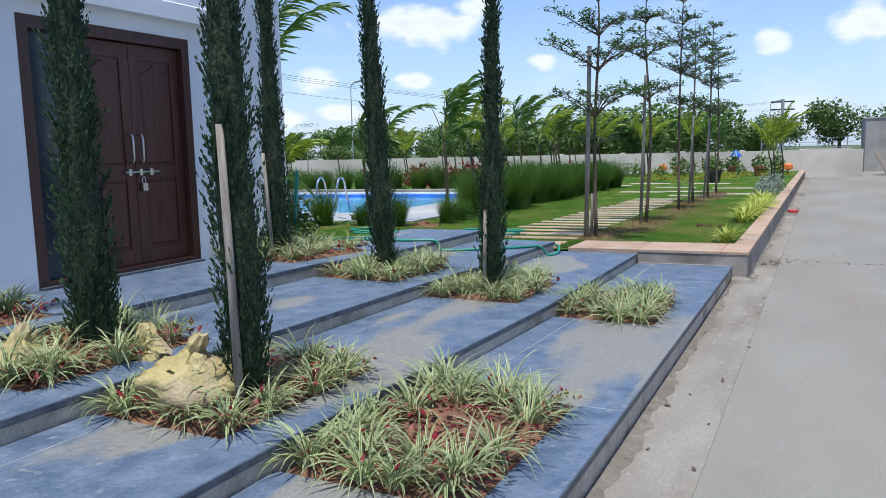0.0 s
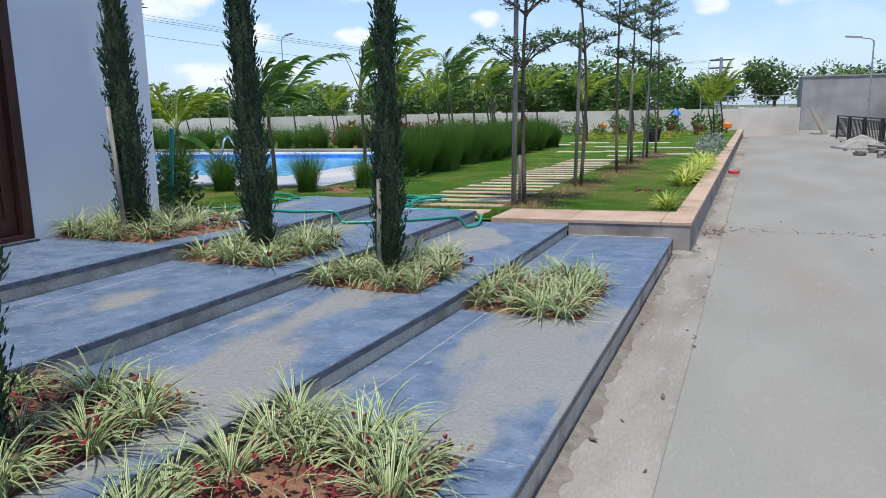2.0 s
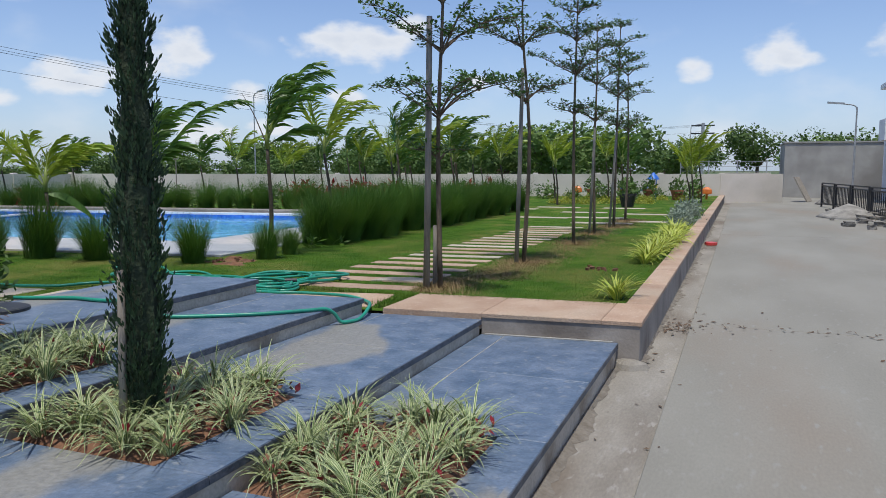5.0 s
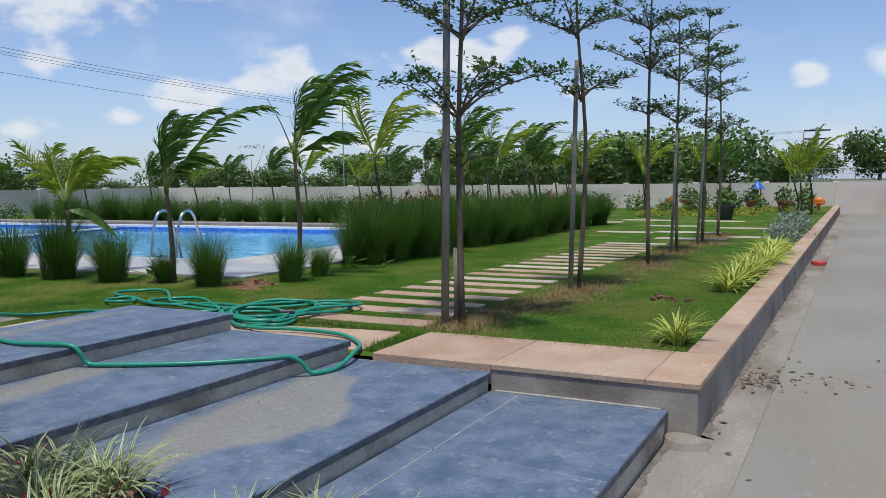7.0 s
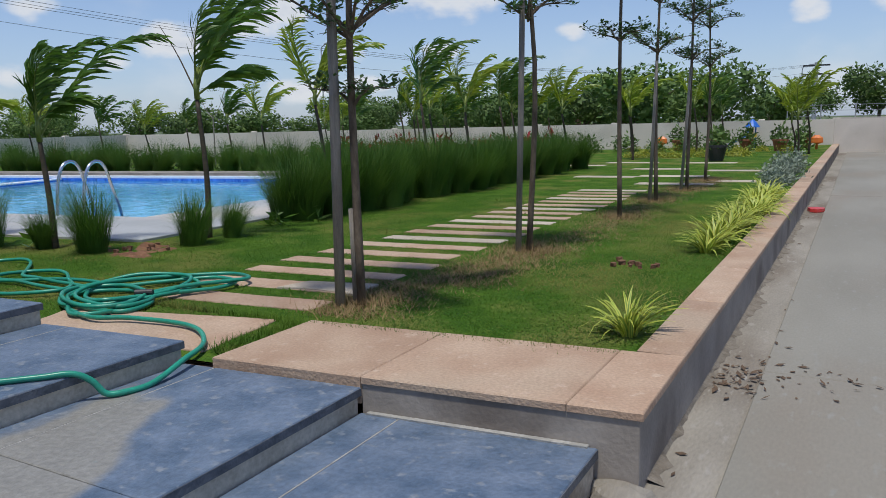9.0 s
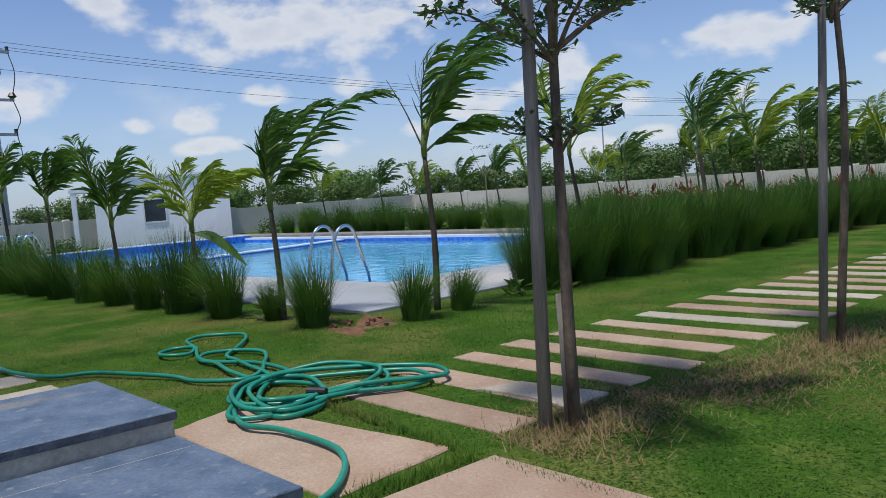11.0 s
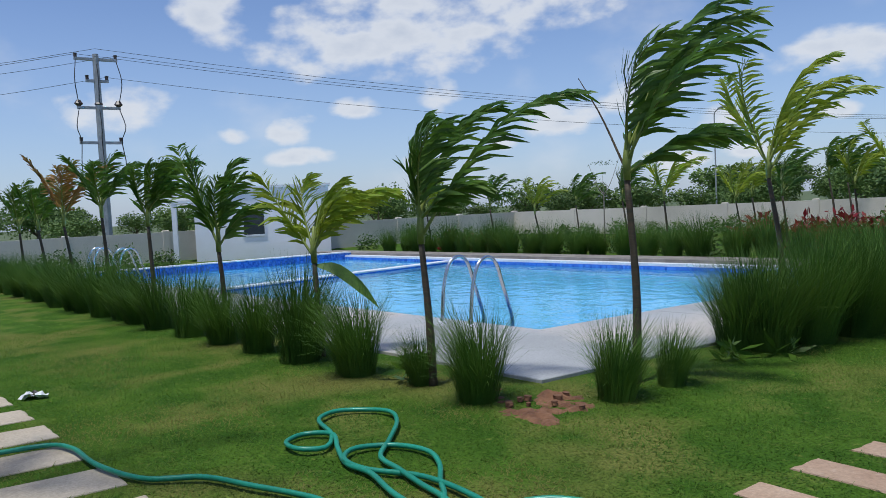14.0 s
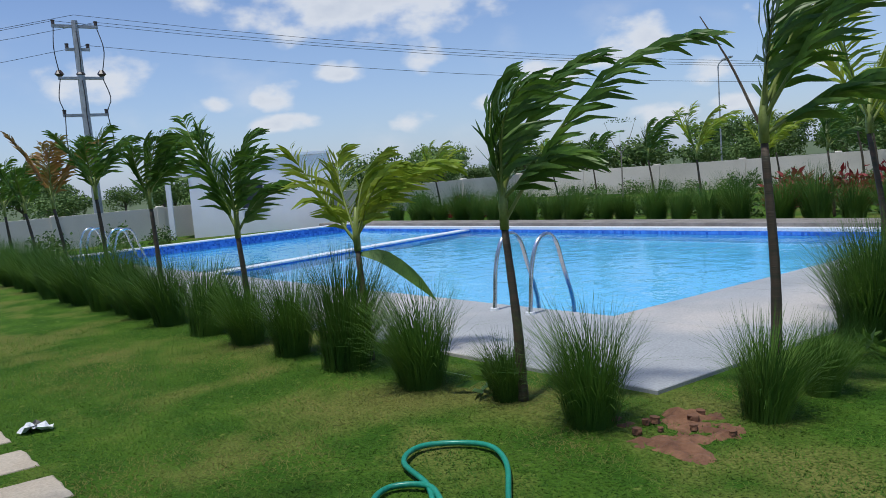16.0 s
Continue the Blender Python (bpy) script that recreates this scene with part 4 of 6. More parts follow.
for i, (x, y, h) in enumerate(SPOTS):
    base_palms.append(palm((x, y, LAWN_Z), h, 40 + i, BLOWN if i % 2 else OPEN, 1.3, FROND if i % 2 else FROND_GOLD, 1.1, "young feather palm in the planting strip"))
for i, (a, b) in enumerate(((2.2, 10.4), (4.4, 10.8), (6.6, 10.3), (8.2, 11.0), (10.3, 10.4), (12.4, 10.9), (14.3, 10.3), (3.4, 13.5), (7.4, 14.0), (11.4, 13.0), (5.4, 15.5))):
    copy_thing(base_palms[i % 8], pose(*P(a, b, LAWN_Z), 0, 0, R.uniform(-25, 25)) @ Matrix.Scale(R.uniform(0.75, 0.95), 4))
for i in range(13):
    copy_thing(base_palms[(i * 3) % 8], pose(R.uniform(-19, -3.5), R.uniform(27.5, 32), LAWN_Z, 0, 0, R.uniform(-30, 30)) @ Matrix.Scale(R.uniform(0.8, 1.1), 4))


def sapling(at, seed, tiers, height, label="slender sapling with flat leafy tiers and a grey stake", leafy=1.0):
    """tiers: height, branches, length."""
    r = random.Random(seed)
    t = thing("sapling_tree", at, label, "tree", "saplings in a row on the lawn")
    g = Geo()
    line = bezier([(0, 0, -0.05), (r.uniform(-0.05, 0.05), r.uniform(-0.05, 0.05), height * 0.4), (r.uniform(-0.05, 0.05), 0, height * 0.75), (r.uniform(-0.05, 0.05), 0, height)], 12)
    g.tube(line, [0.030 * (1 - 0.8 * k / 11) for k in range(12)], 8)
    part("trunk", g, BARK, t, smooth=True)
    for z, n, reach in tiers:
        u = min(z / height, 0.98) * 11
        o = line[int(u)].lerp(line[min(int(u) + 1, 11)], u - int(u))
        o.z = z
        branches, leaves = Geo(), Geo()
        for k in range(n):
            a = 6.283 * k / n + r.uniform(-0.5, 0.5)
            l = reach * r.uniform(0.65, 1.1)
            h = Vector((math.cos(a), math.sin(a), 0))
            pts = [o + h * l * s + Vector((0, 0, l * (0.80 * s - 0.38 * s * s) + 0.03 * math.sin(5 * s + k))) for s in (0, 0.2, 0.4, 0.6, 0.8, 1.0)]
            branches.tube(pts, [0.013, 0.010, 0.008, 0.006, 0.004, 0.002], 5)
            for s in range(int(20 * l * leafy) + 6):
                u2 = r.uniform(0.12, 1.0)
                i = min(int(u2 * 5), 4)
                q = pts[i].lerp(pts[i + 1], u2 * 5 - i)
                tw = Vector((r.uniform(-1, 1), r.uniform(-1, 1), r.uniform(-0.1, 0.5))).normalized()
                tl = r.uniform(0.08, 0.24) * (1.15 - 0.5 * u2)
                branches.tube([q, q + tw * tl], [0.0035, 0.0015], 4)
                for _ in range(9):
                    c = q + tw * tl * r.uniform(0.2, 1.1) + Vector((r.uniform(-1, 1), r.uniform(-1, 1), r.uniform(-0.4, 0.8))) * 0.035
                    d = Vector((r.uniform(-1, 1), r.uniform(-1, 1), r.uniform(-0.2, 0.6))).normalized()
                    s2 = d.cross(Vector((r.uniform(-0.4, 0.4), r.uniform(-0.4, 0.4), 1))).normalized()
                    ll = r.uniform(0.035, 0.068)
                    leaves.face([c, c + d * ll * 0.6 + s2 * ll * 0.27, c + d * ll, c + d * ll * 0.6 - s2 * ll * 0.27])
        b = part("tier", branches, BARK, t)
        part("foliage", leaves, LEAF, b)
    return t


T1 = ((1.25, 2, 0.38), (1.68, 7, 0.95), (2.3, 6, 0.95), (2.75, 5, 0.75), (3.2, 4, 0.6), (3.55, 3, 0.4))
T2 = ((2.0, 5, 0.6), (2.65, 5, 0.65), (3.2, 4, 0.5), (3.55, 3, 0.35))
T3 = ((2.0, 4, 0.45), (2.6, 6, 0.75), (3.1, 5, 0.65), (3.5, 4, 0.5), (3.9, 3, 0.3))
TREES = ((-2.80, 10.28, T1, 3.8, 1), (-2.58, 12.55, T2, 3.8, 2), (-2.47, 15.06, T3, 4.1, 3), (-2.49, 16.95, T2, 3.8, 4), (-2.42, 18.7, T3, 4.1, 5), (-2.45, 20.5, T2, 3.6, 6))
for x, y, tiers, h, s in TREES:
    sapling((x, y, LAWN_Z), s, tiers, h)
stake(-2.92, 10.21, LAWN_Z, 2.62, 0.034, (0.03, 0.02))
stake(-2.88, 10.33, LAWN_Z, 0.62, 0.022, (0.02, -0.04))
stake(-2.66, 12.50, LAWN_Z, 2.4, 0.028, (0.05, 0.02))
stake(-2.57, 16.9, LAWN_Z, 1.9, 0.025, (0.06, 0))
stake(-2.5, 18.65, LAWN_Z, 1.9, 0.025, (0.1, 0))

# kerb-side gold-striped plants, silver shrubs
gold = [tuft_mesh(60 + s, 60, 0.34, 0.02, TUFT_YELLOW, "blades", 2.0, 0.06) for s in range(3)]
spots = [(-1.08, 10.28, LAWN_Z)] + [(-1.1 + R.uniform(-0.1, 0.1), 13.0 + 0.34 * i, LAWN_Z) for i in range(15)]
scatter("gold_striped_plant", gold, spots, "yellow-green striped plant on the lawn beside the kerb", "plant", "gold striped plants along the kerb", (0.9, 1.2))


def leafy_mesh(seed, n, size, shape, mat, name="leaves", slim=0.45):
    """A heap of small leaves filling a lumpy half-ball of the given half-widths."""
    r, g = random.Random(seed), Geo()
    for _ in range(n):
        a, e, q = r.uniform(0, 6.283), math.asin(r.uniform(-0.1, 1)), r.uniform(0.45, 1.0)
        lump = 1 + 0.45 * noise.noise((math.cos(a) * 1.6 + seed, math.sin(a) * 1.6, e * 2.2))
        c = Vector((shape[0] * math.cos(a) * math.cos(e), shape[1] * math.sin(a) * math.cos(e), shape[2] * math.sin(e))) * q * lump
        d = Vector((r.uniform(-1, 1), r.uniform(-1, 1), r.uniform(-0.3, 1))).normalized()
        s = d.cross(Vector((r.uniform(-1, 1), r.uniform(-1, 1), r.uniform(-1, 1)))).normalized()
        l = size * r.uniform(0.6, 1.3)
        g.face([c, c + d * l * 0.5 + s * l * slim * 0.5, c + d * l, c + d * l * 0.5 - s * l * slim * 0.5])
    return g.mesh(name, mat)


def shrubs(kind, mat, spots, label, group, n=350, size=0.07, shape=(0.3, 0.3, 0.4), scale=(0.8, 1.2), slim=0.45):
    scatter(kind, [leafy_mesh(s, n, size, shape, mat, slim=slim) for s in (5, 6, 7)], spots, label, "shrub", group, scale)


shrubs("silver_shrub", SILVER_LEAF, [(-1.25 + R.uniform(-0.1, 0.1), 19.2 + 0.65 * i, LAWN_Z) for i in range(9)], "silvery grey-green shrub beside the kerb", "silver shrubs along the kerb")

# stepping stones, each bedded in the lawn
stones = structure("stepping_path", Geo(), SANDSTONE, "stepping stones of pink sandstone set in the lawn", "path")
stones_pale = structure("side_path", Geo(), PALE_STONE, "pale stepping stones set in the lawn", "path")


def stone(parent, poly, mat, z=LAWN_Z + 0.007, seed=0):
    r = random.Random(seed)
    rough = []
    for (xa, ya), (xb, yb) in zip(poly, poly[1:] + poly[:1]):
        for k in range(5):
            t = k / 5
            rough.append((xa + (xb - xa) * t + r.uniform(-0.008, 0.008), ya + (yb - ya) * t + r.uniform(-0.008, 0.008)))
    g = Geo()
    g.prism(rough, z - 0.05, z, 0.006)
    part("stone", g, mat, parent)


ROWS_Y = [10.27, 10.76] + [11.22 + 0.458 * i for i in range(17)]
for i, y in enumerate(ROWS_Y):
    xl, xr = -4.44 + 0.026 * min(i, 14) + R.uniform(-0.04, 0.04), -3.01 + R.uniform(-0.05, 0.05)
    deep = 0.26 if i < 2 else 0.215
    stone(stones, [(xl, y - 0.12 - deep), (xr, y - deep), (xr, y), (xl, y - 0.12)], SANDSTONE if i < 6 or i % 3 else PALE_STONE, seed=i)
stone(stones, [(-3.64, 10.44), (-3.30, 10.51), (-3.01, 10.47), (-3.01, 10.80), (-3.56, 10.70)], PALE_STONE, LAWN_Z + 0.018, 90)
stone(stones, [(-4.36, 8.98), (-2.97, 9.09), (-3.05, 9.75), (-4.52, 9.42)], SANDSTONE, LAWN_Z + 0.01, 91)
for i in range(14):
    x = -5.75 - 0.6 * i
    yf = 8.87 - 0.148 * (-5.75 - x)
    stone(stones_pale, [(x - 0.38, yf - 1.35), (x, yf - 1.30), (x, yf), (x - 0.38, yf - 0.055)], PALE_STONE, seed=200 + i)
for i, (x, y, w) in enumerate(((-5.1, 21.0, 1.2), (-3.5, 19.6, 1.3), (-3.9, 21.4, 1.3), (-4.6, 23.5, 1.2), (-6.6, 24.6, 1.0), (-5.9, 25.9, 1.3), (-3.9, 26.0, 1.2), (-2.9, 23.2, 1.1), (-2.4, 20.4, 1.0))):
    stone(stones_pale, [(x, y), (x + w, y + 0.1), (x + w, y + 0.5), (x, y + 0.4)], PALE_STONE, seed=300 + i)

# door: dark teak double door with a side light
def panel_geo(y0, y1, z0, z1, x, depth=0.018, arch=0.0):
    """A raised and fielded panel facing +x."""
    g = Geo()
    b = 0.035
    def outline(px, inset):
        a, c, e, f = y0 + inset, y1 - inset, z0 + inset, z1 - inset
        top = [(px, c + (a - c) * k / 10, f - arch * (0.5 + 0.5 * math.cos(6.283 * k / 10)) ** 0.7) for k in range(11)]
        return [(px, a, e), (px, c, e)] + top
    g.rings([outline(x, 0), outline(x - 0.012, 0.012), outline(x + depth - 0.006, b)])
    return g


door = structure("door_1", Geo(), TEAK, "closed dark teak double door with chrome bolts", "door")
FX = WALL_X - 0.03
for y0, y1, z0, z1 in ((DY0, DY0 + 0.09, DZ0, DZ1), (DY1 - 0.09, DY1, DZ0, DZ1), (DY0 + 0.09, DY1 - 0.09, DZ1 - 0.10, DZ1), (DY0 + 0.09, DY1 - 0.09, DZ0, DZ0 + 0.06), (4.20, 4.28, DZ0 + 0.06, DZ1 - 0.10)):
    g = Geo()
    g.box(FX - 0.12, FX + 0.035, y0, y1, z0, z1, 0.004)
    part("door_frame", g, TEAK_FRAME, door)
g = Geo()
g.box(FX - 0.07, FX - 0.06, DY0 + 0.09, 4.20, DZ0 + 0.06, DZ1 - 0.10)
part("side_light", g, DARK_GLASS, door, "dark glazed side light")
L0, L1 = 4.28, DY1 - 0.09
mid = (L0 + L1) / 2
for y0, y1 in ((L0 + 0.004, mid - 0.003), (mid + 0.003, L1 - 0.004)):
    g = Geo()
    x = FX - 0.03
    for a, b, c, d in ((y0, y0 + 0.10, DZ0 + 0.065, DZ1 - 0.105), (y1 - 0.10, y1, DZ0 + 0.065, DZ1 - 0.105), (y0 + 0.1, y1 - 0.1, DZ0 + 0.065, DZ0 + 0.20), (y0 + 0.1, y1 - 0.1, 1.36, 1.47), (y0 + 0.1, y1 - 0.1, DZ1 - 0.24, DZ1 - 0.105)):
        g.box(x - 0.04, x, a, b, c, d, 0.003)
    g.box(x - 0.04, x - 0.014, y0 + 0.1, y1 - 0.1, DZ1 - 0.36, DZ1 - 0.24)
    leaf_part = part("door_leaf", g, TEAK, door)
    for z0, z1 in ((DZ0 + 0.20, 1.36), (1.47, DZ1 - 0.24)):
        part("panel", panel_geo(y0 + 0.1, y1 - 0.1, z0, z1, x - 0.012, arch=0.09 if z0 > 1.4 else 0.0), TEAK, leaf_part)
    h = Geo()
    yy = mid + (-0.055 if y0 < mid - 0.2 else 0.055)
    h.tube(bezier([(x, yy, 1.50), (x + 0.05, yy, 1.52), (x + 0.055, yy, 1.62), (x + 0.05, yy, 1.74), (x, yy, 1.76)], 12), 0.011, 8)
    part("door_handle", h, BRASS, leaf_part, "chrome bow handle", True)
g = Geo()
g.tube([(FX - 0.005, mid - 0.14, 1.42), (FX - 0.005, mid + 0.24, 1.42)], 0.011, 8)
for y in (mid - 0.09, mid + 0.03, mid + 0.15):
    g.box(FX - 0.03, FX + 0.006, y - 0.018, y + 0.018, 1.39, 1.45, 0.003)
part("sliding_bolt", g, BRASS, door, "chrome sliding bolt")
g = Geo()
g.box(FX - 0.012, FX + 0.018, mid + 0.03, mid + 0.085, 1.25, 1.32, 0.005)
g.tube(bezier([(FX, mid + 0.04, 1.32), (FX, mid + 0.045, 1.37), (FX, mid + 0.072, 1.37), (FX, mid + 0.076, 1.32)], 8), 0.005, 6)
part("padlock", g, BRASS, door, "hanging steel padlock")
g = Geo()
g.box(WALL_X - 0.25, WALL_X + 0.06, DY0, DY1, DZ0 - 0.002, DZ0 + 0.02)
structure("door_sill", g, SLATE_EDGE, "dark stone door sill", "sill")

# green garden hose
hose = thing("garden_hose", (0, 0, 0), "long green garden hose lying coiled on the paving and lawn", "hose")
LZ = LAWN_Z + 0.028
path = [(-5.0, 7.35, 0.535), (-4.6, 7.5, 0.535), (-4.3, 7.5, 0.535), (-4.0, 7.60, 0.537), (-3.93, 7.63, 0.50), (-3.905, 7.66, 0.43), (-3.82, 7.70, 0.416), (-3.5, 7.88, 0.416), (-3.28, 8.04, 0.416), (-3.06, 8.26, 0.416), (-2.975, 8.36, 0.414), (-2.93, 8.42, 0.37), (-2.90, 8.46, 0.305), (-2.86, 8.52, 0.296), (-2.84, 8.66, 0.296), (-2.88, 8.88, 0.335), (-3.02, 9.15, 0.335), (-3.35, 9.36, 0.335), (-3.8, 9.33, 0.34), (-4.06, 9.24, 0.34)]
rc = random.Random(12)
round_loop = ((-4.45, 9.36), (-4.68, 9.47), (-4.78, 9.66), (-4.66, 9.84), (-4.36, 9.86), (-4.08, 9.70), (-4.06, 9.42))
mid_loop = ((-4.55, 9.42), (-4.80, 9.62), (-4.86, 9.92), (-4.70, 10.18), (-4.45, 10.33), (-4.22, 10.24), (-4.12, 10.02), (-4.16, 9.78), (-4.24, 9.52))
long_loop = ((-4.60, 9.50), (-4.74, 9.76), (-4.58, 10.06), (-4.36, 10.36), (-4.16, 10.50), (-3.94, 10.44), (-3.92, 10.24), (-4.05, 9.98), (-4.16, 9.74), (-4.06, 9.46), (-4.18, 9.30))
for k, loop in enumerate((round_loop, long_loop, mid_loop, round_loop, long_loop, mid_loop)):
    jx, jy = rc.uniform(-0.05, 0.05), rc.uniform(-0.05, 0.05)
    path += [(x + jx + rc.uniform(-0.025, 0.025), y + jy + rc.uniform(-0.025, 0.025), LZ + 0.012 * k * (0.4 + 0.6 * rc.random())) for x, y in loop]
lawn_loops = ((-4.6, 9.6), (-4.82, 9.78), (-5.1, 9.86), (-5.32, 9.87), (-5.55, 9.88), (-5.79, 9.91), (-6.02, 10.09), (-6.28, 10.29), (-6.51, 10.37), (-6.69, 10.29), (-6.77, 10.11), (-6.64, 9.94), (-6.35, 9.89), (-6.14, 9.76), (-6.19, 9.62), (-6.37, 9.62), (-6.46, 9.76), (-6.32, 9.88), (-6.05, 9.79), (-5.82, 9.73), (-5.6, 9.75), (-5.25, 9.70), (-4.92, 9.74), (-4.76, 9.92), (-5.04, 9.96), (-5.4, 9.93), (-5.68, 9.77), (-5.87, 9.74), (-6.0, 9.87), (-5.92, 10.07))
tail = ((-5.70, 10.14), (-5.49, 10.08), (-5.31, 9.97), (-5.1, 9.85), (-4.96, 9.66), (-5.23, 9.46), (-5.50, 9.41), (-5.84, 9.22), (-6.12, 9.08), (-6.32, 8.84), (-6.7, 8.68), (-7.1, 8.62), (-7.32, 8.5), (-7.36, 8.14), (-7.6, 7.85), (-8.3, 7.6), (-9.4, 7.3))
path += [(x, y, LZ + 0.012 * (0.5 + 0.5 * math.sin(1.9 * i))) for i, (x, y) in enumerate(lawn_loops + tail)]
g = Geo()
g.tube(bezier(path, 760), 0.0145, 7)
part("tube", g, HOSE, hose, smooth=True)
g = Geo()
g.tube([(-4.22, 9.70, LZ + 0.05), (-4.12, 9.76, LZ + 0.05)], 0.021, 10)
part("connector", g, DARK_METAL, hose, "black hose connector")


# pool ladders
def ladder(at, turn, label="polished steel pool ladder with two hooped rails"):
    t = thing("pool_ladder", at, label, "ladder", "pool ladders", turn)
    for s in (-0.23, 0.23):
        g = Geo()
        g.tube(bezier([(s, -0.32, 0.0), (s, -0.30, 0.12), (s, -0.26, 0.42), (s, -0.16, 0.66), (s, 0.0, 0.72), (s, 0.12, 0.62), (s, 0.20, 0.38), (s, 0.30, 0.10), (s, 0.33, -0.1), (s, 0.33, -0.75)], 40), 0.021, 10)
        r1 = part("rail", g, STEEL, t, smooth=True)
        g = Geo()
        g.tube([(s, -0.32, -0.005), (s, -0.32, 0.025)], [0.05, 0.045], 12)
        part("flange", g, COPING, r1, "white rail flange")
    for z in (-0.25, -0.5):
        g = Geo()
        g.box(-0.23, 0.23, 0.29, 0.37, z - 0.02, z, 0.004)
        part("tread", g, STEEL, t)


ladder((-9.12, 12.95, 0.33), 8)
ladder((-19.9, 11.35, 0.33), 8)
ladder((-21.6, 11.1, 0.33), 8)

# sand-filled sacks in the beds
def sack(at, seed, size, turn):
    t = thing("sand_sack", at, "torn yellow plastic sack of sand slumped in a plant bed", "sack", "yellow sacks", turn)
    g = Geo()
    rings = []
    for k in range(15):
        u = k / 14
        zc = u
        prof = math.sin(math.pi * min(u * 0.62 + 0.24, 1.0)) if u < 0.75 else 0.42 - 0.9 * (u - 0.75)
        ring = []
        for j in range(22):
            a = 6.283 * j / 22
            w = 1 + 0.5 * noise.noise((math.cos(a) * 1.3 + seed, math.sin(a) * 1.3, u * 2.5)) + 0.16 * noise.noise((math.cos(a) * 5, math.sin(a) * 5 + seed, u * 9))
            ring.append((size[0] * prof * w * math.cos(a) + 0.06 * u, size[1] * prof * w * math.sin(a), size[2] * zc + 0.06 * noise.noise((math.cos(a) * 2, math.sin(a) * 2, u * 4 + seed))))
        rings.append(ring)
    g.rings(rings)
    part("body", g, SACK, t, smooth=True)
    g = Geo()
    g.rings([[(0.06 + lean + q * (1 + 0.5 * noise.noise((math.cos(t) * 2, math.sin(t) * 2, h * 12 + seed))) * math.cos(t), q * (1 + 0.5 * noise.noise((math.cos(t) * 2, math.sin(t) * 2, h * 9 + seed + 5))) * math.sin(t), size[2] * 0.84 + h + 0.05 * noise.noise((math.cos(t) * 2.5, math.sin(t) * 2.5, seed))) for t in (6.283 * j / 24 for j in range(24))] for q, h, lean in ((0.13, -0.03, 0.0), (0.075, 0.02, 0.0), (0.045, 0.05, 0.01), (0.05, 0.09, 0.03), (0.03, 0.13, 0.05))])
    part("gathered_neck", g, SACK, t)


sack((-2.88, 2.72, 0.27), 4, (0.25, 0.22, 0.30), 20)
sack((-3.95, 2.48, 0.40), 9, (0.24, 0.19, 0.13), 70)
sack((-3.45, 3.0, 0.39), 11, (0.11, 0.10, 0.06), 140)

# white pump house beyond the pool
ph = thing("pump_house", (-24.9, 16.6, 0.0), "small white pump house with a flat roof and dark windows", "building", "", -21)
g = Geo()
g.box(-3.4, 0, -2.35, 1.75, 0, 2.48)
part("wall", g, PAINT, ph)
g = Geo()
g.box(-3.5, 0.06, -2.42, 1.82, 2.482, 2.56)
part("roof", g, PAINT, ph)
y0 = -0.9
g = Geo()
g.box(-0.02, 0.012, y0, y0 + 0.62, 1.05, 1.75)
w = part("window", g, DARK_GLASS, ph)
g = Geo()
for a, b, c, d in ((y0 - 0.04, y0, 1.0, 1.8), (y0 + 0.62, y0 + 0.66, 1.0, 1.8), (y0, y0 + 0.62, 1.75, 1.8), (y0, y0 + 0.62, 1.0, 1.05)):
    g.box(0.0, 0.03, a, b, c, d)
part("window_frame", g, COPING, w)
g = Geo()
g.box(-0.14, 0.04, -3.0, -2.86, 0, 2.1)
part("column", g, PAINT, ph)
g = Geo()
g.box(-1.2, 0.05, -3.05, -2.36, 2.102, 2.2)
part("canopy", g, PAINT, ph)
g = Geo()
g.box(-1.4, -0.75, -2.375, -2.34, 0.3, 1.75)
part("door", g, GREY_METAL, ph, "grey metal door")

# power pole with cross-arms, insulators and drooping lines
pole = thing("power_pole", (-33.1, 13.15, 0.2), "grey concrete power pole with steel cross-arms", "power pole")
g = Geo()
g.tube([(0, 0, -0.1), (0, 0, 7.75)], [0.17, 0.11], 8)
part("mast", g, GREY_METAL, pole)
for z, w in ((7.55, 0.75), (6.75, 0.4), (5.75, 0.75), (4.45, 0.75), (2.85, 0.75)):
    g = Geo()
    g.box(-0.05, 0.05, -w, w, z - 0.05, z + 0.05)
    arm = part("cross_arm", g, GREY_METAL, pole)
    for y in (-w + 0.06, 0.0, w - 0.06):
        g = Geo()
        g.tube([(0, y, z + 0.05), (0, y, z + 0.14), (0, y, z + 0.28 if z == 5.75 else z + 0.2)], [0.06, 0.16 if z == 5.75 else 0.06, 0.07], 8)
        part("insulator", g, PORCELAIN, arm)
for y, k in ((-0.7, 0), (0.0, 1), (0.7, 2)):
    g = Geo()
    g.tube(bezier([(0.05, y, 7.5), (0.3, y * 1.15, 6.7), (0.1, y, 5.9)], 10), 0.02, 4)
    g.tube(bezier([(0.1, y, 5.7), (0.3, y * 1.2, 5.0), (0.15, y, 4.5), (0.3, y * 1.1, 3.6), (0.1, y, 2.95)], 14), 0.02, 4)
    part("jumper_cable", g, DARK_METAL, pole)
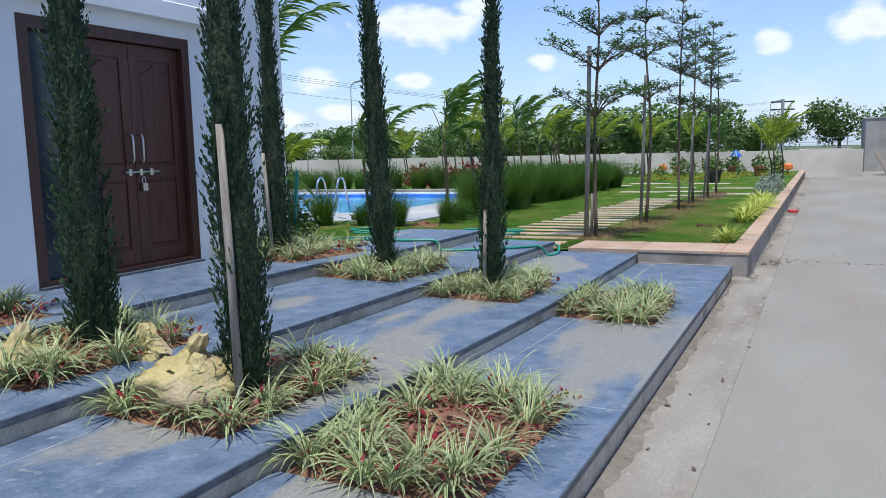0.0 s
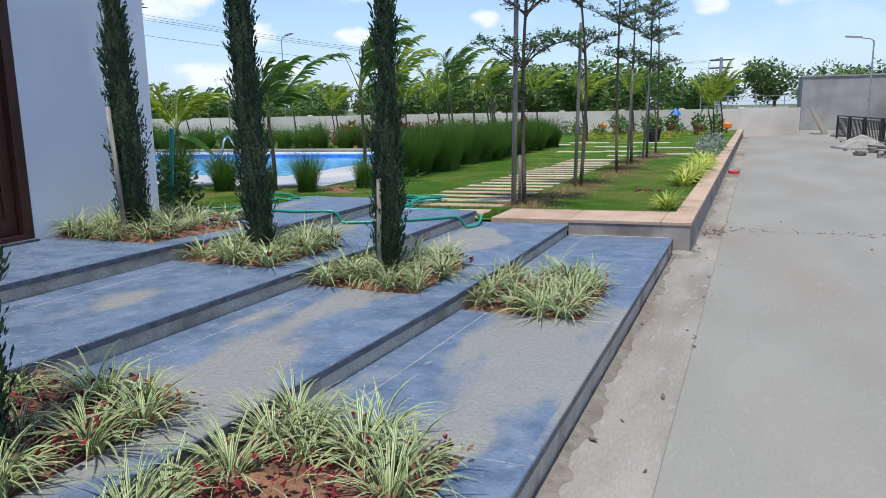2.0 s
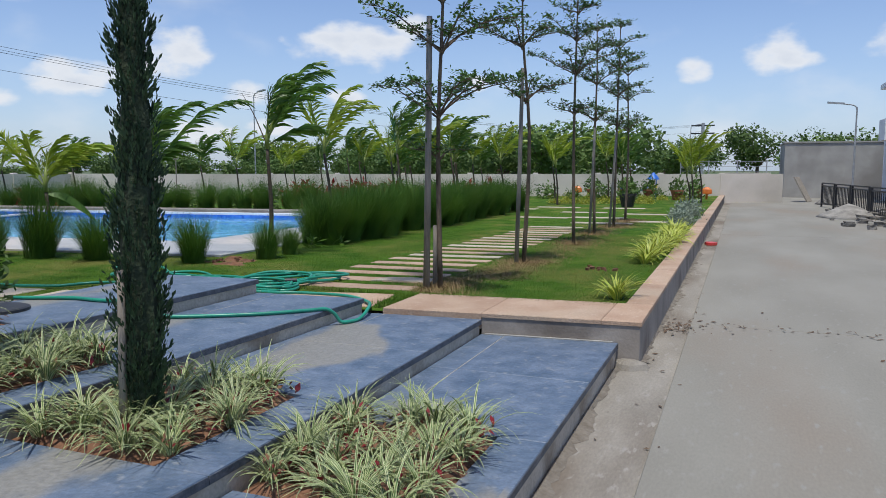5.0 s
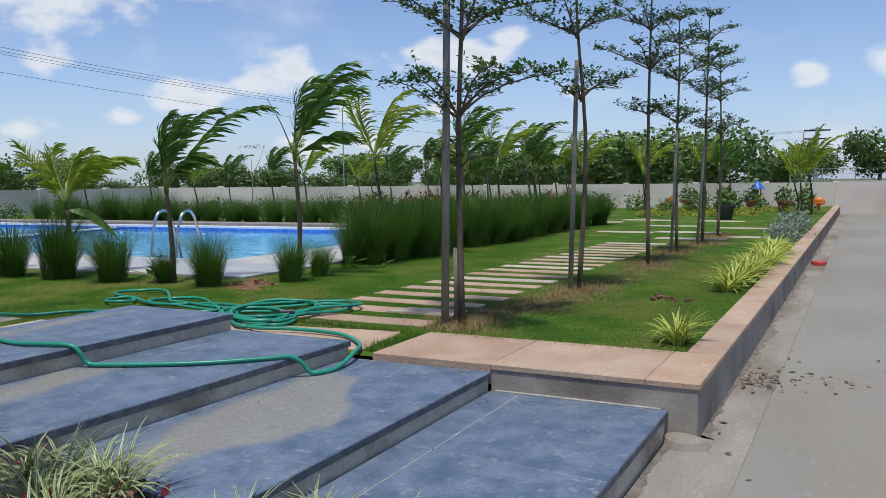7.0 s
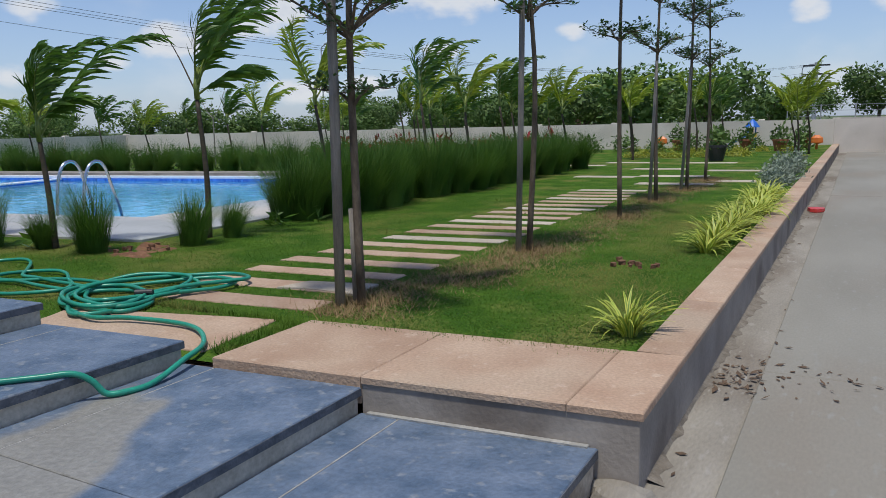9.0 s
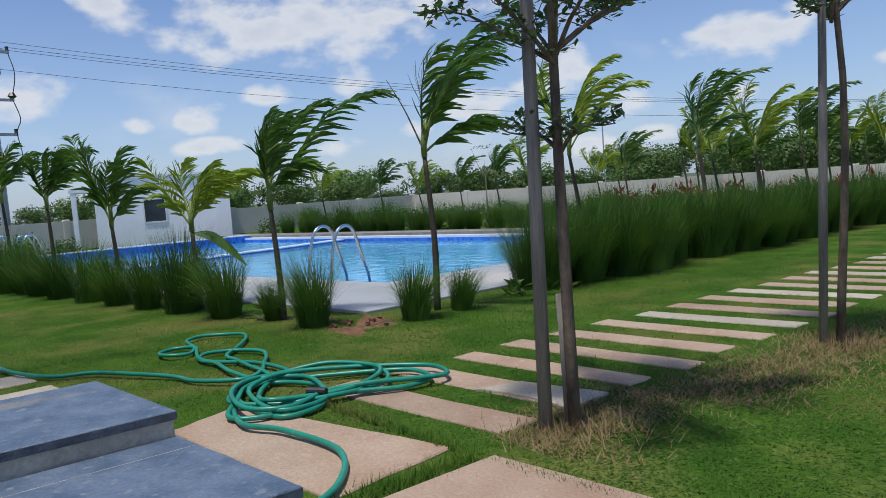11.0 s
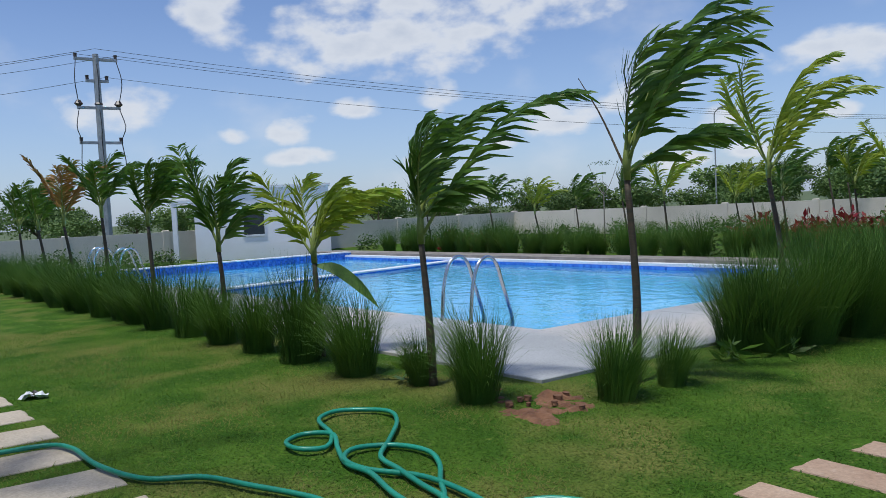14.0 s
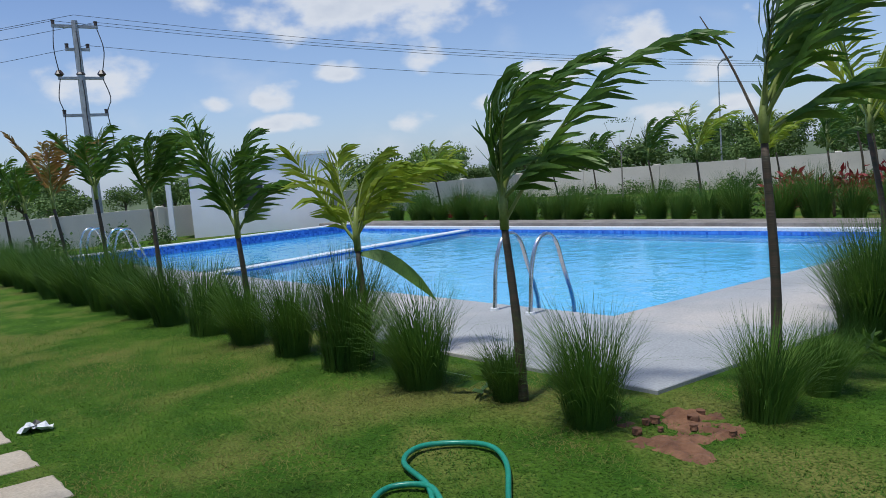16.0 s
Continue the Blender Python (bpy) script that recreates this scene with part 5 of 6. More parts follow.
for k, (y, z) in enumerate(((-0.7, 7.72), (0.0, 7.95), (0.7, 7.72), (0.3, 6.9))):
    g = Geo()
    a, b, c = Vector((-33.1, 13.15 + y, z + 0.2)), Vector((-3.5 + y, 76 + y, 5.4 - 0.5 * (k == 3))), Vector((-44, -28 + y, z + 0.4))
    for e in (b, c):
        g.tube([a.lerp(e, i / 16) + Vector((0, 0, -4 * 2.2 * (i / 16) * (1 - i / 16))) for i in range(17)], 0.009, 4)
    tagged(part("power_line", g, DARK_METAL), "thin dark overhead power line", "cable", "overhead lines")


def street_lamp(at, h, turn):
    t = thing("street_lamp", at, "grey steel street lamp with a slim tilted head", "street lamp", "street lamps", turn)
    g = Geo()
    g.tube([(0, 0, -0.1), (0, 0, h * 0.95)], [0.05, 0.032], 8)
    part("post", g, GREY_METAL, t)
    g = Geo()
    g.tube(bezier([(0, 0, h * 0.92), (0.1, 0, h * 0.965), (0.55, 0, h * 0.985)], 8), 0.028, 6)
    arm = part("arm", g, GREY_METAL, t)
    g = Geo()
    g.rings([[(x, y * 0.11, z) for y, z in ((-1, h * 0.98 + 0.1 * (x - 0.5)), (1, h * 0.98 + 0.1 * (x - 0.5)), (1, h * 0.98 + 0.07 + 0.1 * (x - 0.5)), (-1, h * 0.98 + 0.07 + 0.1 * (x - 0.5)))] for x in (0.5, 1.2)])
    part("lamp_head", g, GREY_METAL, arm)


street_lamp((4.62, 42.0, 0), 4.45, 180)
street_lamp((-4.6, 77, -1), 6.6, 10)
street_lamp((-29.7, 44.9, -0.5), 7.0, -20)
far_pole = thing("power_pole", (-3.5, 76, -1), "distant power pole with cross-arms", "power pole")
g = Geo()
g.tube([(0, 0, 0), (0, 0, 6.6)], [0.2, 0.14], 7)
part("mast", g, GREY_METAL, far_pole)
for z in (5.6, 6.3):
    g = Geo()
    g.box(-1.0, 1.0, -0.06, 0.06, z, z + 0.12)
    part("cross_arm", g, DARK_METAL, far_pole)

# unfinished grey block building at the road's end
gb = thing("block_building", (1.95, 46.2, 0), "unpainted grey concrete block building", "building")
g = Geo()
g.box(0, 6.6, 0, 5, -0.1, 2.78)
part("wall", g, GREYBLOCK, gb)
g = Geo()
g.box(-0.04, 6.64, -0.04, 5.04, 2.782, 2.86)
part("roof", g, GREYBLOCK, gb)
# no opening is cut: a dark panel paints the doorway's inner shade
g = Geo()
g.box(5.3, 6.1, -0.02, 0.05, 0, 2.0)
part("doorway", g, DARK_GLASS, gb, "dark panel standing for the shaded inside of a doorway")
g = Geo()
g.box(-0.9, 1.3, 45.1, 45.25, -0.1, 1.28)
structure("end_wall", g, BOUNDARY, "buff rendered wall closing the road", "wall")
mesh_fence = thing("wire_fence", (1.4, 45.3, 0), "dark wire mesh fence beside the grey building", "fence")
for i in range(4):
    g = Geo()
    g.tube([(-4.5 + 1.4 * i, 0.1, -0.1), (-4.5 + 1.4 * i, 0.1, 1.9)], 0.03, 6)
    part("post", g, GREY_METAL, mesh_fence)
for z in (1.35, 1.6, 1.85):
    g = Geo()
    g.tube([(-4.5, 0.1, z), (0, 0.1, z)], 0.012, 4)
    part("wire", g, GREY_METAL, mesh_fence)

# row of white modern houses along the road
def villa(at):
    t = thing("villa", at, "white two-storey house with grey window strips and balconies", "house", "white houses along the road")
    g = Geo()
    g.box(0, 8, 0, 7.2, -0.1, 5.2)
    part("wall", g, PAINT, t)
    g = Geo()
    g.box(-0.5, 8.2, -0.1, 7.3, 5.2, 5.42)
    part("roof", g, PAINT, t)
    for y in (1.2, 4.6):
        g = Geo()
        g.box(-0.06, 0.02, y, y + 0.9, 0.1, 5.0)
        strip_part = part("facade_strip", g, GREYBLOCK, t, "grey facade strip")
        for z in (0.9, 3.3):
            g = Geo()
            g.box(-0.09, -0.05, y + 0.15, y + 0.75, z, z + 1.3)
            part("window", g, DARK_GLASS, strip_part)
    for y in (2.6, 6.2):
        g = Geo()
        g.box(-0.35, 0.02, y, y + 0.16, -0.1, 5.2)
        part("fin", g, PAINT, t)
    g = Geo()
    for a in ((-0.9, 0.0, 2.76, 4.3, 2.7, 2.85), (-0.9, -0.82, 2.76, 4.3, 2.85, 3.6), (-0.82, 0.0, 4.22, 4.3, 2.85, 3.6), (-0.82, 0.0, 2.76, 2.84, 2.85, 3.6)):
        g.box(*a)
    part("balcony", g, PAINT, t)
    g = Geo()
    g.box(-0.02, 0.02, 2.9, 3.8, 0.1, 2.3)
    part("door", g, GREY_METAL, t)


for y in (22.5, 30.0, 37.5):
    villa((6.4, y, 0))

# black railing panels in front of the houses
for i in range(5):
    f = thing("railing", (3.0 + 0.24 * i, 35.4 - 2.35 * (i + 0.0), 0), "black steel railing panel standing beside the road", "railing", "black railings", -84)
    for z in (0.12, 0.8, 0.9):
        g = Geo()
        g.box(-1.05, 1.05, -0.02, 0.02, z, z + 0.04)
        part("rail", g, DARK_METAL, f)
    for k in range(11):
        g = Geo()
        x = -1.03 + 0.206 * k
        w = 0.03 if k in (0, 10) else 0.012
        g.box(x - w, x + w, -w, w, 0.0 if k in (0, 10) else 0.13, 0.92 if k in (0, 10) else 0.82)
        part("post" if k in (0, 10) else "baluster", g, DARK_METAL, f)

# building sand and rubble
def heap(at, size, seed):
    g = Geo()
    n, rings = 24, []
    for k in range(7):
        u = k / 6
        rings.append([(at[0] + size[0] * (1 - u) * (1 + 0.25 * noise.noise((math.cos(6.283 * j / n) * 1.5, math.sin(6.283 * j / n) * 1.5, seed + u))) * math.cos(6.283 * j / n), at[1] + size[1] * (1 - u) * (1 + 0.25 * noise.noise((math.cos(6.283 * j / n) * 1.5, math.sin(6.283 * j / n) * 1.5, seed + 5 + u))) * math.sin(6.283 * j / n), at[2] + size[2] * u ** 0.8) for j in range(n)])
    g.rings(rings)
    tagged(part("sand_heap", g, RUBBLE, smooth=True), "heap of grey building sand on the road", "sand heap")


heap((3.0, 29.3, -0.02), (0.95, 1.1, 0.45), 3)
heap((3.5, 38.5, -0.02), (0.8, 0.8, 0.5), 8)
rb = random.Random(5)
chunk = []
for s in range(4):
    g = Geo()
    g.rings([[(rb.uniform(0.7, 1) * 0.13 * math.cos(6.283 * j / 7), rb.uniform(0.7, 1) * 0.1 * math.sin(6.283 * j / 7), z) for j in range(7)] for z in (-0.01, 0.06, 0.1)])
    chunk.append(g.mesh("chunk", RUBBLE))
scatter("rubble_block", chunk, [(rb.uniform(2.4, 5.2), rb.uniform(24, 33), 0.0) for _ in range(46)], "broken grey rubble block on the road edge", "rubble", "rubble by the road", (0.5, 1.7))
for i in range(4):
    g = Geo()
    g.box(-0.06, 0.06, -0.9, 0.9, 0, 0.04, 0.004)
    ob = tagged(part("timber_plank", g, STAKE), "loose weathered timber plank by the road", "plank", "loose planks")
    ob.matrix_basis = pose(3.6 + 0.35 * i, 26.2 + 1.2 * i, 0.03 + 0.05 * i, 4, 0, 50 + 25 * i)
g = Geo()
g.box(-0.5, 0.5, -0.03, 0.03, 0, 1.25, 0.005)
ob = tagged(part("shutter_board", g, STAKE), "wooden board leaning at the road's end", "board")
ob.matrix_basis = pose(2.8, 41.0, 0, -28, 0, 75)
for i in range(3):
    g = Geo()
    g.box(-0.13, 0.13, -0.95, 0.95, 0, 0.22, 0.02)
    ob = tagged(part("kerb_stone", g, CONCRETE), "loose precast concrete kerb stone by the road", "kerb stone", "loose kerb stones")
    ob.matrix_basis = pose(4.25 + 0.28 * i, 25.6 - 2.0 * i, 0, 0, 0, 8)

# dirt gathered along the foot of the steps and the kerb
g = Geo()
DIRT = material("gathered_dirt", (0.135, 0.113, 0.088), (0.200, 0.174, 0.142), 9, 0.95, 0.5, 50)
for foot, y0, y1 in ((-0.885, 0.5, 9.02), (-0.735, 9.3, 26.0)):
    y = y0
    while y < y1:
        w0, w1 = (0.012 + max(0.0, 0.035 + 0.09 * noise.noise((v * 1.7, foot * 3, 2)) + 0.05 * noise.noise((v * 9, foot, 7))) for v in (y, y + 0.05))
        g.face([(foot, y, 0.0), (foot + w0, y, -0.0185), (foot + w1, y + 0.05, -0.0185), (foot, y + 0.05, 0.0)])
        y += 0.05
tagged(part("dirt_line", g, DIRT), "brown dirt gathered along the foot of the kerb", "dirt", kind="stuff")

# litter, leaves and twigs along the drain and the road joint
g = Geo()
rl = random.Random(3)
for _ in range(340):
    if rl.random() < 0.45:
        x, y = (rl.uniform(-0.92, -0.42), rl.uniform(1, 24)) if rl.random() < 0.5 else (rl.gauss(-0.56, 0.09), rl.gauss(10.75, 0.2))
    else:
        x, y = rl.uniform(-0.7, 4.5), 10.9 + rl.gauss(0, 0.09) * (1 if rl.random() < 0.8 else 8)
    l, a, w = rl.uniform(0.012, 0.075), rl.uniform(0, 6.283), rl.uniform(0.004, 0.016)
    d, s = Vector((math.cos(a), math.sin(a), rl.uniform(0, 0.3))), Vector((-math.sin(a), math.cos(a), 0.1))
    p = Vector((x, y, 0.004 if x > -0.47 else -0.014))
    g.face([p, p + d * l * 0.5 + s * w, p + d * l, p + d * l * 0.5 - s * w])
tagged(part("leaf_litter", g, material("dead_leaf", (0.07, 0.045, 0.03), (0.14, 0.09, 0.055), 20, 0.9, 0)), "dead leaves and twigs on the concrete", "litter", kind="stuff")
g = Geo()
g.rings([[(0.12 * math.cos(6.283 * j / 9) * (1 + 0.3 * math.sin(j * 2.3)), 0.16 * math.sin(6.283 * j / 9), z) for j in range(9)] for z in (0, 0.035, 0.05)])
ob = tagged(part("red_wrapper", g, RED_PLASTIC), "crumpled red plastic wrapper in the drain", "litter")
ob.matrix_basis = pose(-0.58, 19.1, -0.015)
for i, (x, y) in enumerate(((-8.94, 8.56), (-8.84, 8.62), (-8.88, 8.53))):
    g = Geo()
    rp = random.Random(60 + i)
    grid = {(a, b): (0.035 * (a - 1.5) + rp.uniform(-0.012, 0.012), 0.03 * (b - 1.5) + rp.uniform(-0.012, 0.012), 0.006 + rp.uniform(0, 0.05)) for a in range(4) for b in range(4)}
    for a in range(3):
        for b in range(3):
            g.face([grid[a, b], grid[a + 1, b], grid[a + 1, b + 1]])
            g.face([grid[a, b], grid[a + 1, b + 1], grid[a, b + 1]])
    ob = tagged(part("paper_scrap", g, COPING if i else DARK_METAL), "crumpled paper scrap on the lawn", "litter", "scraps")
    ob.matrix_basis = pose(x, y, LAWN_Z, 0, 0, 70 * i)

# pots and play equipment at the lawn's far end
def pot(at, h, mat, label, leaf=True):
    t = thing("plant_pot", at, label, "pot", "pots at the lawn's end")
    g = Geo()
    g.rings([[(q * math.cos(6.283 * j / 14), q * math.sin(6.283 * j / 14), z) for j in range(14)] for q, z in ((h * 0.42, 0), (h * 0.6, h * 0.85), (h * 0.66, h * 0.86), (h * 0.66, h), (h * 0.55, h), (h * 0.5, h * 0.8))])
    part("pot", g, mat, t)
    if leaf:
        part("foliage", leafy_mesh(int(at[0] * 100) % 97, 160, 0.16, (0.3, 0.3, 0.55), FAR_LEAF), None, t).location = (0, 0, h * 0.8)


for i, (x, y) in enumerate(((-3.4, 33.6), (-2.3, 33.0), (-4.4, 34.0), (-5.6, 33.6), (-1.7, 34.5))):
    pot((x, y, LAWN_Z), 0.38, TERRACOTTA, "terracotta pot with a leafy plant at the lawn's end")
pot((-3.3, 27.0, LAWN_Z), 0.42, DARK_METAL, "black pot with red flowers on the lawn")
play = thing("play_set", (-3.6, 35.6, LAWN_Z), "colourful plastic playground equipment", "playground")
play.scale = (0.36, 0.36, 0.42)
for x, y, mat, nm in ((0, 0, BLUE_PLASTIC, "post"), (0.7, 0.2, BLUE_PLASTIC, "post"), (0.35, 0.9, YELLOW_PLASTIC, "post")):
    g = Geo()
    g.tube([(x, y, 0), (x, y, 2.1)], 0.07, 8)
    part(nm, g, mat, play)
g = Geo()
g.rings([[(0.35 + q * math.cos(6.283 * j / 10), 0.4 + q * math.sin(6.283 * j / 10), z) for j in range(10)] for q, z in ((0.75, 1.75), (0.4, 2.15), (0.05, 2.45))])
part("roof", g, BLUE_PLASTIC, play)
g = Geo()
g.box(-0.1, 0.8, 0, 0.9, 0.9, 1.2)
part("platform", g, YELLOW_PLASTIC, play)
g = Geo()
g.rings([[(x, y, z) for x, y, z in ((-1.9 + 1.8 * u, 0.1, 0.15 + 0.85 * u), (-1.9 + 1.8 * u, 0.6, 0.15 + 0.85 * u), (-1.9 + 1.8 * u, 0.6, 0.3 + 0.85 * u), (-1.9 + 1.8 * u, 0.1, 0.3 + 0.85 * u))] for u in (0, 0.4, 1)])
part("slide", g, BLUE_PLASTIC, play, "blue slide")
for i, (x, y, mat) in enumerate(((-4.6, 35.4, BLUE_PLASTIC), (-1.3, 34.2, ORANGE_PLASTIC), (-6.4, 34.6, ORANGE_PLASTIC))):
    t = thing("spring_rider", (x, y, LAWN_Z), "bright plastic playground rider", "playground", "playground riders")
    t.scale = (0.4, 0.4, 0.45)
    g = Geo()
    g.rings([[(q * math.cos(6.283 * j / 9), 0.5 * q * math.sin(6.283 * j / 9), z) for j in range(9)] for q, z in ((0.1, 0), (0.12, 0.4), (0.5, 0.5), (0.45, 0.85), (0.15, 1.05))])
    part("body", g, mat, t)

# planting strips beyond the lawn
shrubs("crimson_shrub", RED_LEAF, [(-7.3 - 0.6 * i, 25.3 - 0.10 * i + R.uniform(-0.4, 0.4), LAWN_Z) for i in range(11)], "crimson-leaved ornamental shrub in a planting strip", "crimson shrubs", 300, 0.2, (0.42, 0.42, 0.65), (1.0, 1.25), 0.34)
shrubs("crimson_shrub", RED_LEAF, [P(15.0 - 0.5 * i, 11.4 + R.uniform(-0.2, 0.2), LAWN_Z) for i in range(4)], "crimson-leaved ornamental shrub in a planting strip", "crimson shrubs", 260, 0.17, (0.3, 0.3, 0.5), (0.9, 1.1), 0.3)
shrubs("yellow_hedge_shrub", YELLOW_LEAF, [(-6.0 + 0.42 * i, 28.8 + R.uniform(-0.3, 0.3) + 0.1 * i, LAWN_Z) for i in range(8)] + [(-7.0 + 0.7 * i, 33.0 + R.uniform(-0.4, 0.4), LAWN_Z) for i in range(8)], "low yellow-leaved shrub on the lawn", "yellow shrubs", 260, 0.07, (0.32, 0.3, 0.22))
shrubs("green_shrub", FAR_LEAF, [(-24 + 1.05 * i, 28.2 + 0.27 * i + R.uniform(-0.5, 0.5), LAWN_Z) for i in range(22)] + [P(a, 11.2 + R.uniform(-0.4, 0.5), LAWN_Z) for a in np.arange(1, 16, 1.3)] + [(-26 + R.uniform(0, 1.5), y, LAWN_Z) for y in (9, 10.5, 12.2, 13.3, 20, 22, 24, 26)], "bushy green shrub in front of the boundary wall", "green shrubs by the wall", 380, 0.12, (0.5, 0.5, 0.6), (0.7, 1.2))
shrubs("dark_shrub", FAR_LEAF, [(-5.95, 7.25, LAWN_Z), (-6.1, 7.75, LAWN_Z)], "dark bushy shrub at the house corner", "shrubs at the house corner", 700, 0.10, (0.36, 0.4, 0.75), (0.9, 1.1), 0.35)
shrubs("broad_leaf_plant", FROND, [(-7.3, 10.98, LAWN_Z), (-6.05, 13.2, LAWN_Z), (-5.85, 13.6, LAWN_Z)], "broad-leaved young plant at the lawn edge", "broad-leaved plants", 22, 0.26, (0.12, 0.12, 0.22), (0.7, 0.9), 0.24)


# trees beyond the walls
def far_tree(seed, h, w):
    r, leaves = random.Random(seed), Geo()
    lobes = [(Vector((r.uniform(-0.6, 0.6) * w, r.uniform(-0.6, 0.6) * w, h * r.uniform(0.45, 0.85))), w * r.uniform(0.35, 0.6)) for _ in range(9)]
    for c, q in lobes:
        for _ in range(330):
            d = Vector((r.gauss(0, 1), r.gauss(0, 1), r.gauss(0, 0.8))).normalized()
            p = c + d * q * r.uniform(0.65, 1.08)
            u = Vector((r.uniform(-1, 1), r.uniform(-1, 1), r.uniform(-0.5, 1))).normalized()
            s = u.cross(d + Vector((0.01, 0, 0))).normalized()
            l = r.uniform(0.18, 0.42) * h / 5
            leaves.face([p, p + u * l * 0.5 + s * l * 0.3, p + u * l, p + u * l * 0.5 - s * l * 0.3])
    trunk = Geo()
    trunk.tube([(0, 0, -0.6), (0.1, 0, h * 0.3), (0, 0, h * 0.6)], [0.2, 0.15, 0.06], 7)
    for c, q in lobes[:5]:
        trunk.tube([(0.08, 0, h * 0.3), tuple(c * 0.6 + Vector((0, 0, h * 0.15))), tuple(c)], [0.09, 0.05, 0.02], 5)
    return leaves.mesh("crown", FAR_LEAF), trunk.mesh("trunk", BARK)


kinds = [far_tree(s, 5.0, 3.0) for s in (1, 2, 3, 4)]
rt = random.Random(21)
FAR = [(-9.5, 41, 1.05), (-12.5, 43, 0.9), (-6.5, 45, 0.95), (-16, 42, 0.75), (-4.5, 52, 0.85), (-20, 47, 0.8), (-25, 52, 0.8), (-31, 50, 0.8), (4.2, 60, 0.9), (8, 62, 1.0), (-37, 40, 0.75), (-42, 34, 0.8), (-45, 27, 0.75), (-40, 20, 0.7), (-33, 17, 0.55), (-52, 42, 1.0), (-48, 14, 0.8), (-60, 22, 1.0), (-55, 5, 0.9), (-10, 60, 1.0), (-38, 60, 1.1), (-28, 66, 1.1), (-18, 66, 1.1), (14, 75, 1.2)]
FAR += [(rt.uniform(-90, -55), rt.uniform(-10, 60), rt.uniform(0.9, 1.2)) for _ in range(14)] + [(rt.uniform(-60, 30), rt.uniform(80, 110), rt.uniform(1.0, 1.5)) for _ in range(26)]
LOW = len(FAR)
for i in range(30):
    az, d = radians(14 + 78 * i / 29 + rt.uniform(-1, 1)), rt.uniform(52, 84)
    FAR.append((-d * math.sin(az), d * math.cos(az), rt.uniform(0.5, 0.78)))
for i, (x, y, s) in enumerate(FAR):
    s *= 1.0 if i >= LOW else 0.72 if x < -25 and y < 62 else 0.9
    t = thing("tree", (x, y, -0.3), "broad dark green tree beyond the boundary wall", "tree", "trees beyond the wall", rt.uniform(0, 360))
    t.matrix_basis = t.matrix_basis @ Matrix.Diagonal((s, s, s * rt.uniform(0.75, 1.0), 1))
    part("crown", kinds[i % 4][0], None, t)
    part("trunk", kinds[i % 4][1], None, t)

# bare red earth at the pool corner, dry grass under the saplings, lawn blades
rg = random.Random(9)
g = Geo()
nx = 44
def crumb(i, j):
    x, y = -6.62 + 1.15 * i / nx, 10.82 + 0.95 * j / nx
    edge = 1 - math.hypot((x + 6.08) / 0.44, (y - 11.27) / 0.30) + 1.1 * noise.noise((x * 3.5, y * 3.5, 1.0))
    return (x, y, LAWN_Z - 0.02 + 0.035 * min(max(edge, 0), 1) + 0.05 * max(edge, 0) * (0.4 + noise.noise((x * 16, y * 16, 4))))
for i in range(nx):
    for j in range(nx):
        g.face([crumb(i, j), crumb(i + 1, j), crumb(i + 1, j + 1), crumb(i, j + 1)])
tagged(part("bare_soil_patch", g, SOIL), "bare crumbly reddish soil patch in the lawn", "soil", kind="stuff")


def blade(g, x, y, h, w, bend):
    a = rg.uniform(0, 6.283)
    dx, dy = math.cos(a), math.sin(a)
    g.face([(x - dy * w, y + dx * w, LAWN_Z), (x + dy * w, y - dx * w, LAWN_Z), (x + dx * bend, y + dy * bend, LAWN_Z + h)])


def paved(x, y):
    if x > -3.0 and y < 9.75 + 0.09 * (x + 0.72) + 0.2:
        return True
    if -4.5 < x < -2.97 and y < 9.42 + 0.22 * (x + 4.5):
        return True
    if -4.44 < x < -3.01:
        for row in ROWS_Y:
            far = row + 0.085 * (x + 3.01)
            if far - (0.26 if row < 11 else 0.215) < y < far:
                return True
    if x < -5.7 and y < 8.87 - 0.148 * (-5.75 - x):
        return (-5.75 - x) % 0.6 < 0.38
    return x < -6.45 and y > 11.6 - 0.15 * (-6.5 - x)


g = Geo()
count = 0
while count < 170000:
    x, y = rg.uniform(-13, -0.96), rg.uniform(7.2, 17) if rg.random() < 0.85 else rg.uniform(15, 24)
    if y < front(x) + 0.02 and x > (-5.65 if y < 6.85 else -5.02) or paved(x, y):
        continue
    far = math.hypot(x + 2, y - 8)
    if rg.random() > 6.0 / (3 + far):
        continue
    blade(g, x, y, rg.uniform(0.006, 0.018) * (2.0 if rg.random() < 0.03 else 1), rg.uniform(0.0018, 0.0038), rg.uniform(0.012, 0.038))
    count += 1
for _ in range(2600):
    x = rg.uniform(-4.4, -0.98)
    y = (9.72 if x < -2.9 else 9.86 + 0.09 * (x + 0.95)) + abs(rg.gauss(0, 0.035)) if rg.random() < 0.6 else 9.1 + rg.random() * 0.7
    x = x if y > 9.7 else -2.88 + rg.gauss(0, 0.045)
    blade(g, x, y, rg.uniform(0.02, 0.06), 0.003, rg.uniform(0.01, 0.05))
tagged(part("grass", g, BLADE), "short mown lawn grass", "grass", kind="stuff")
g = Geo()
for _ in range(17000):
    y = rg.uniform(9.95, 21.5) if rg.random() < 0.7 else rg.uniform(9.95, 12.8)
    x = -2.5 + 0.1 * math.sin(y) + rg.gauss(0, 0.2) - (0.25 if y < 11 else 0)
    if not paved(x, y):
        blade(g, x, y, rg.uniform(0.008, 0.035), 0.003, rg.uniform(0.01, 0.08))
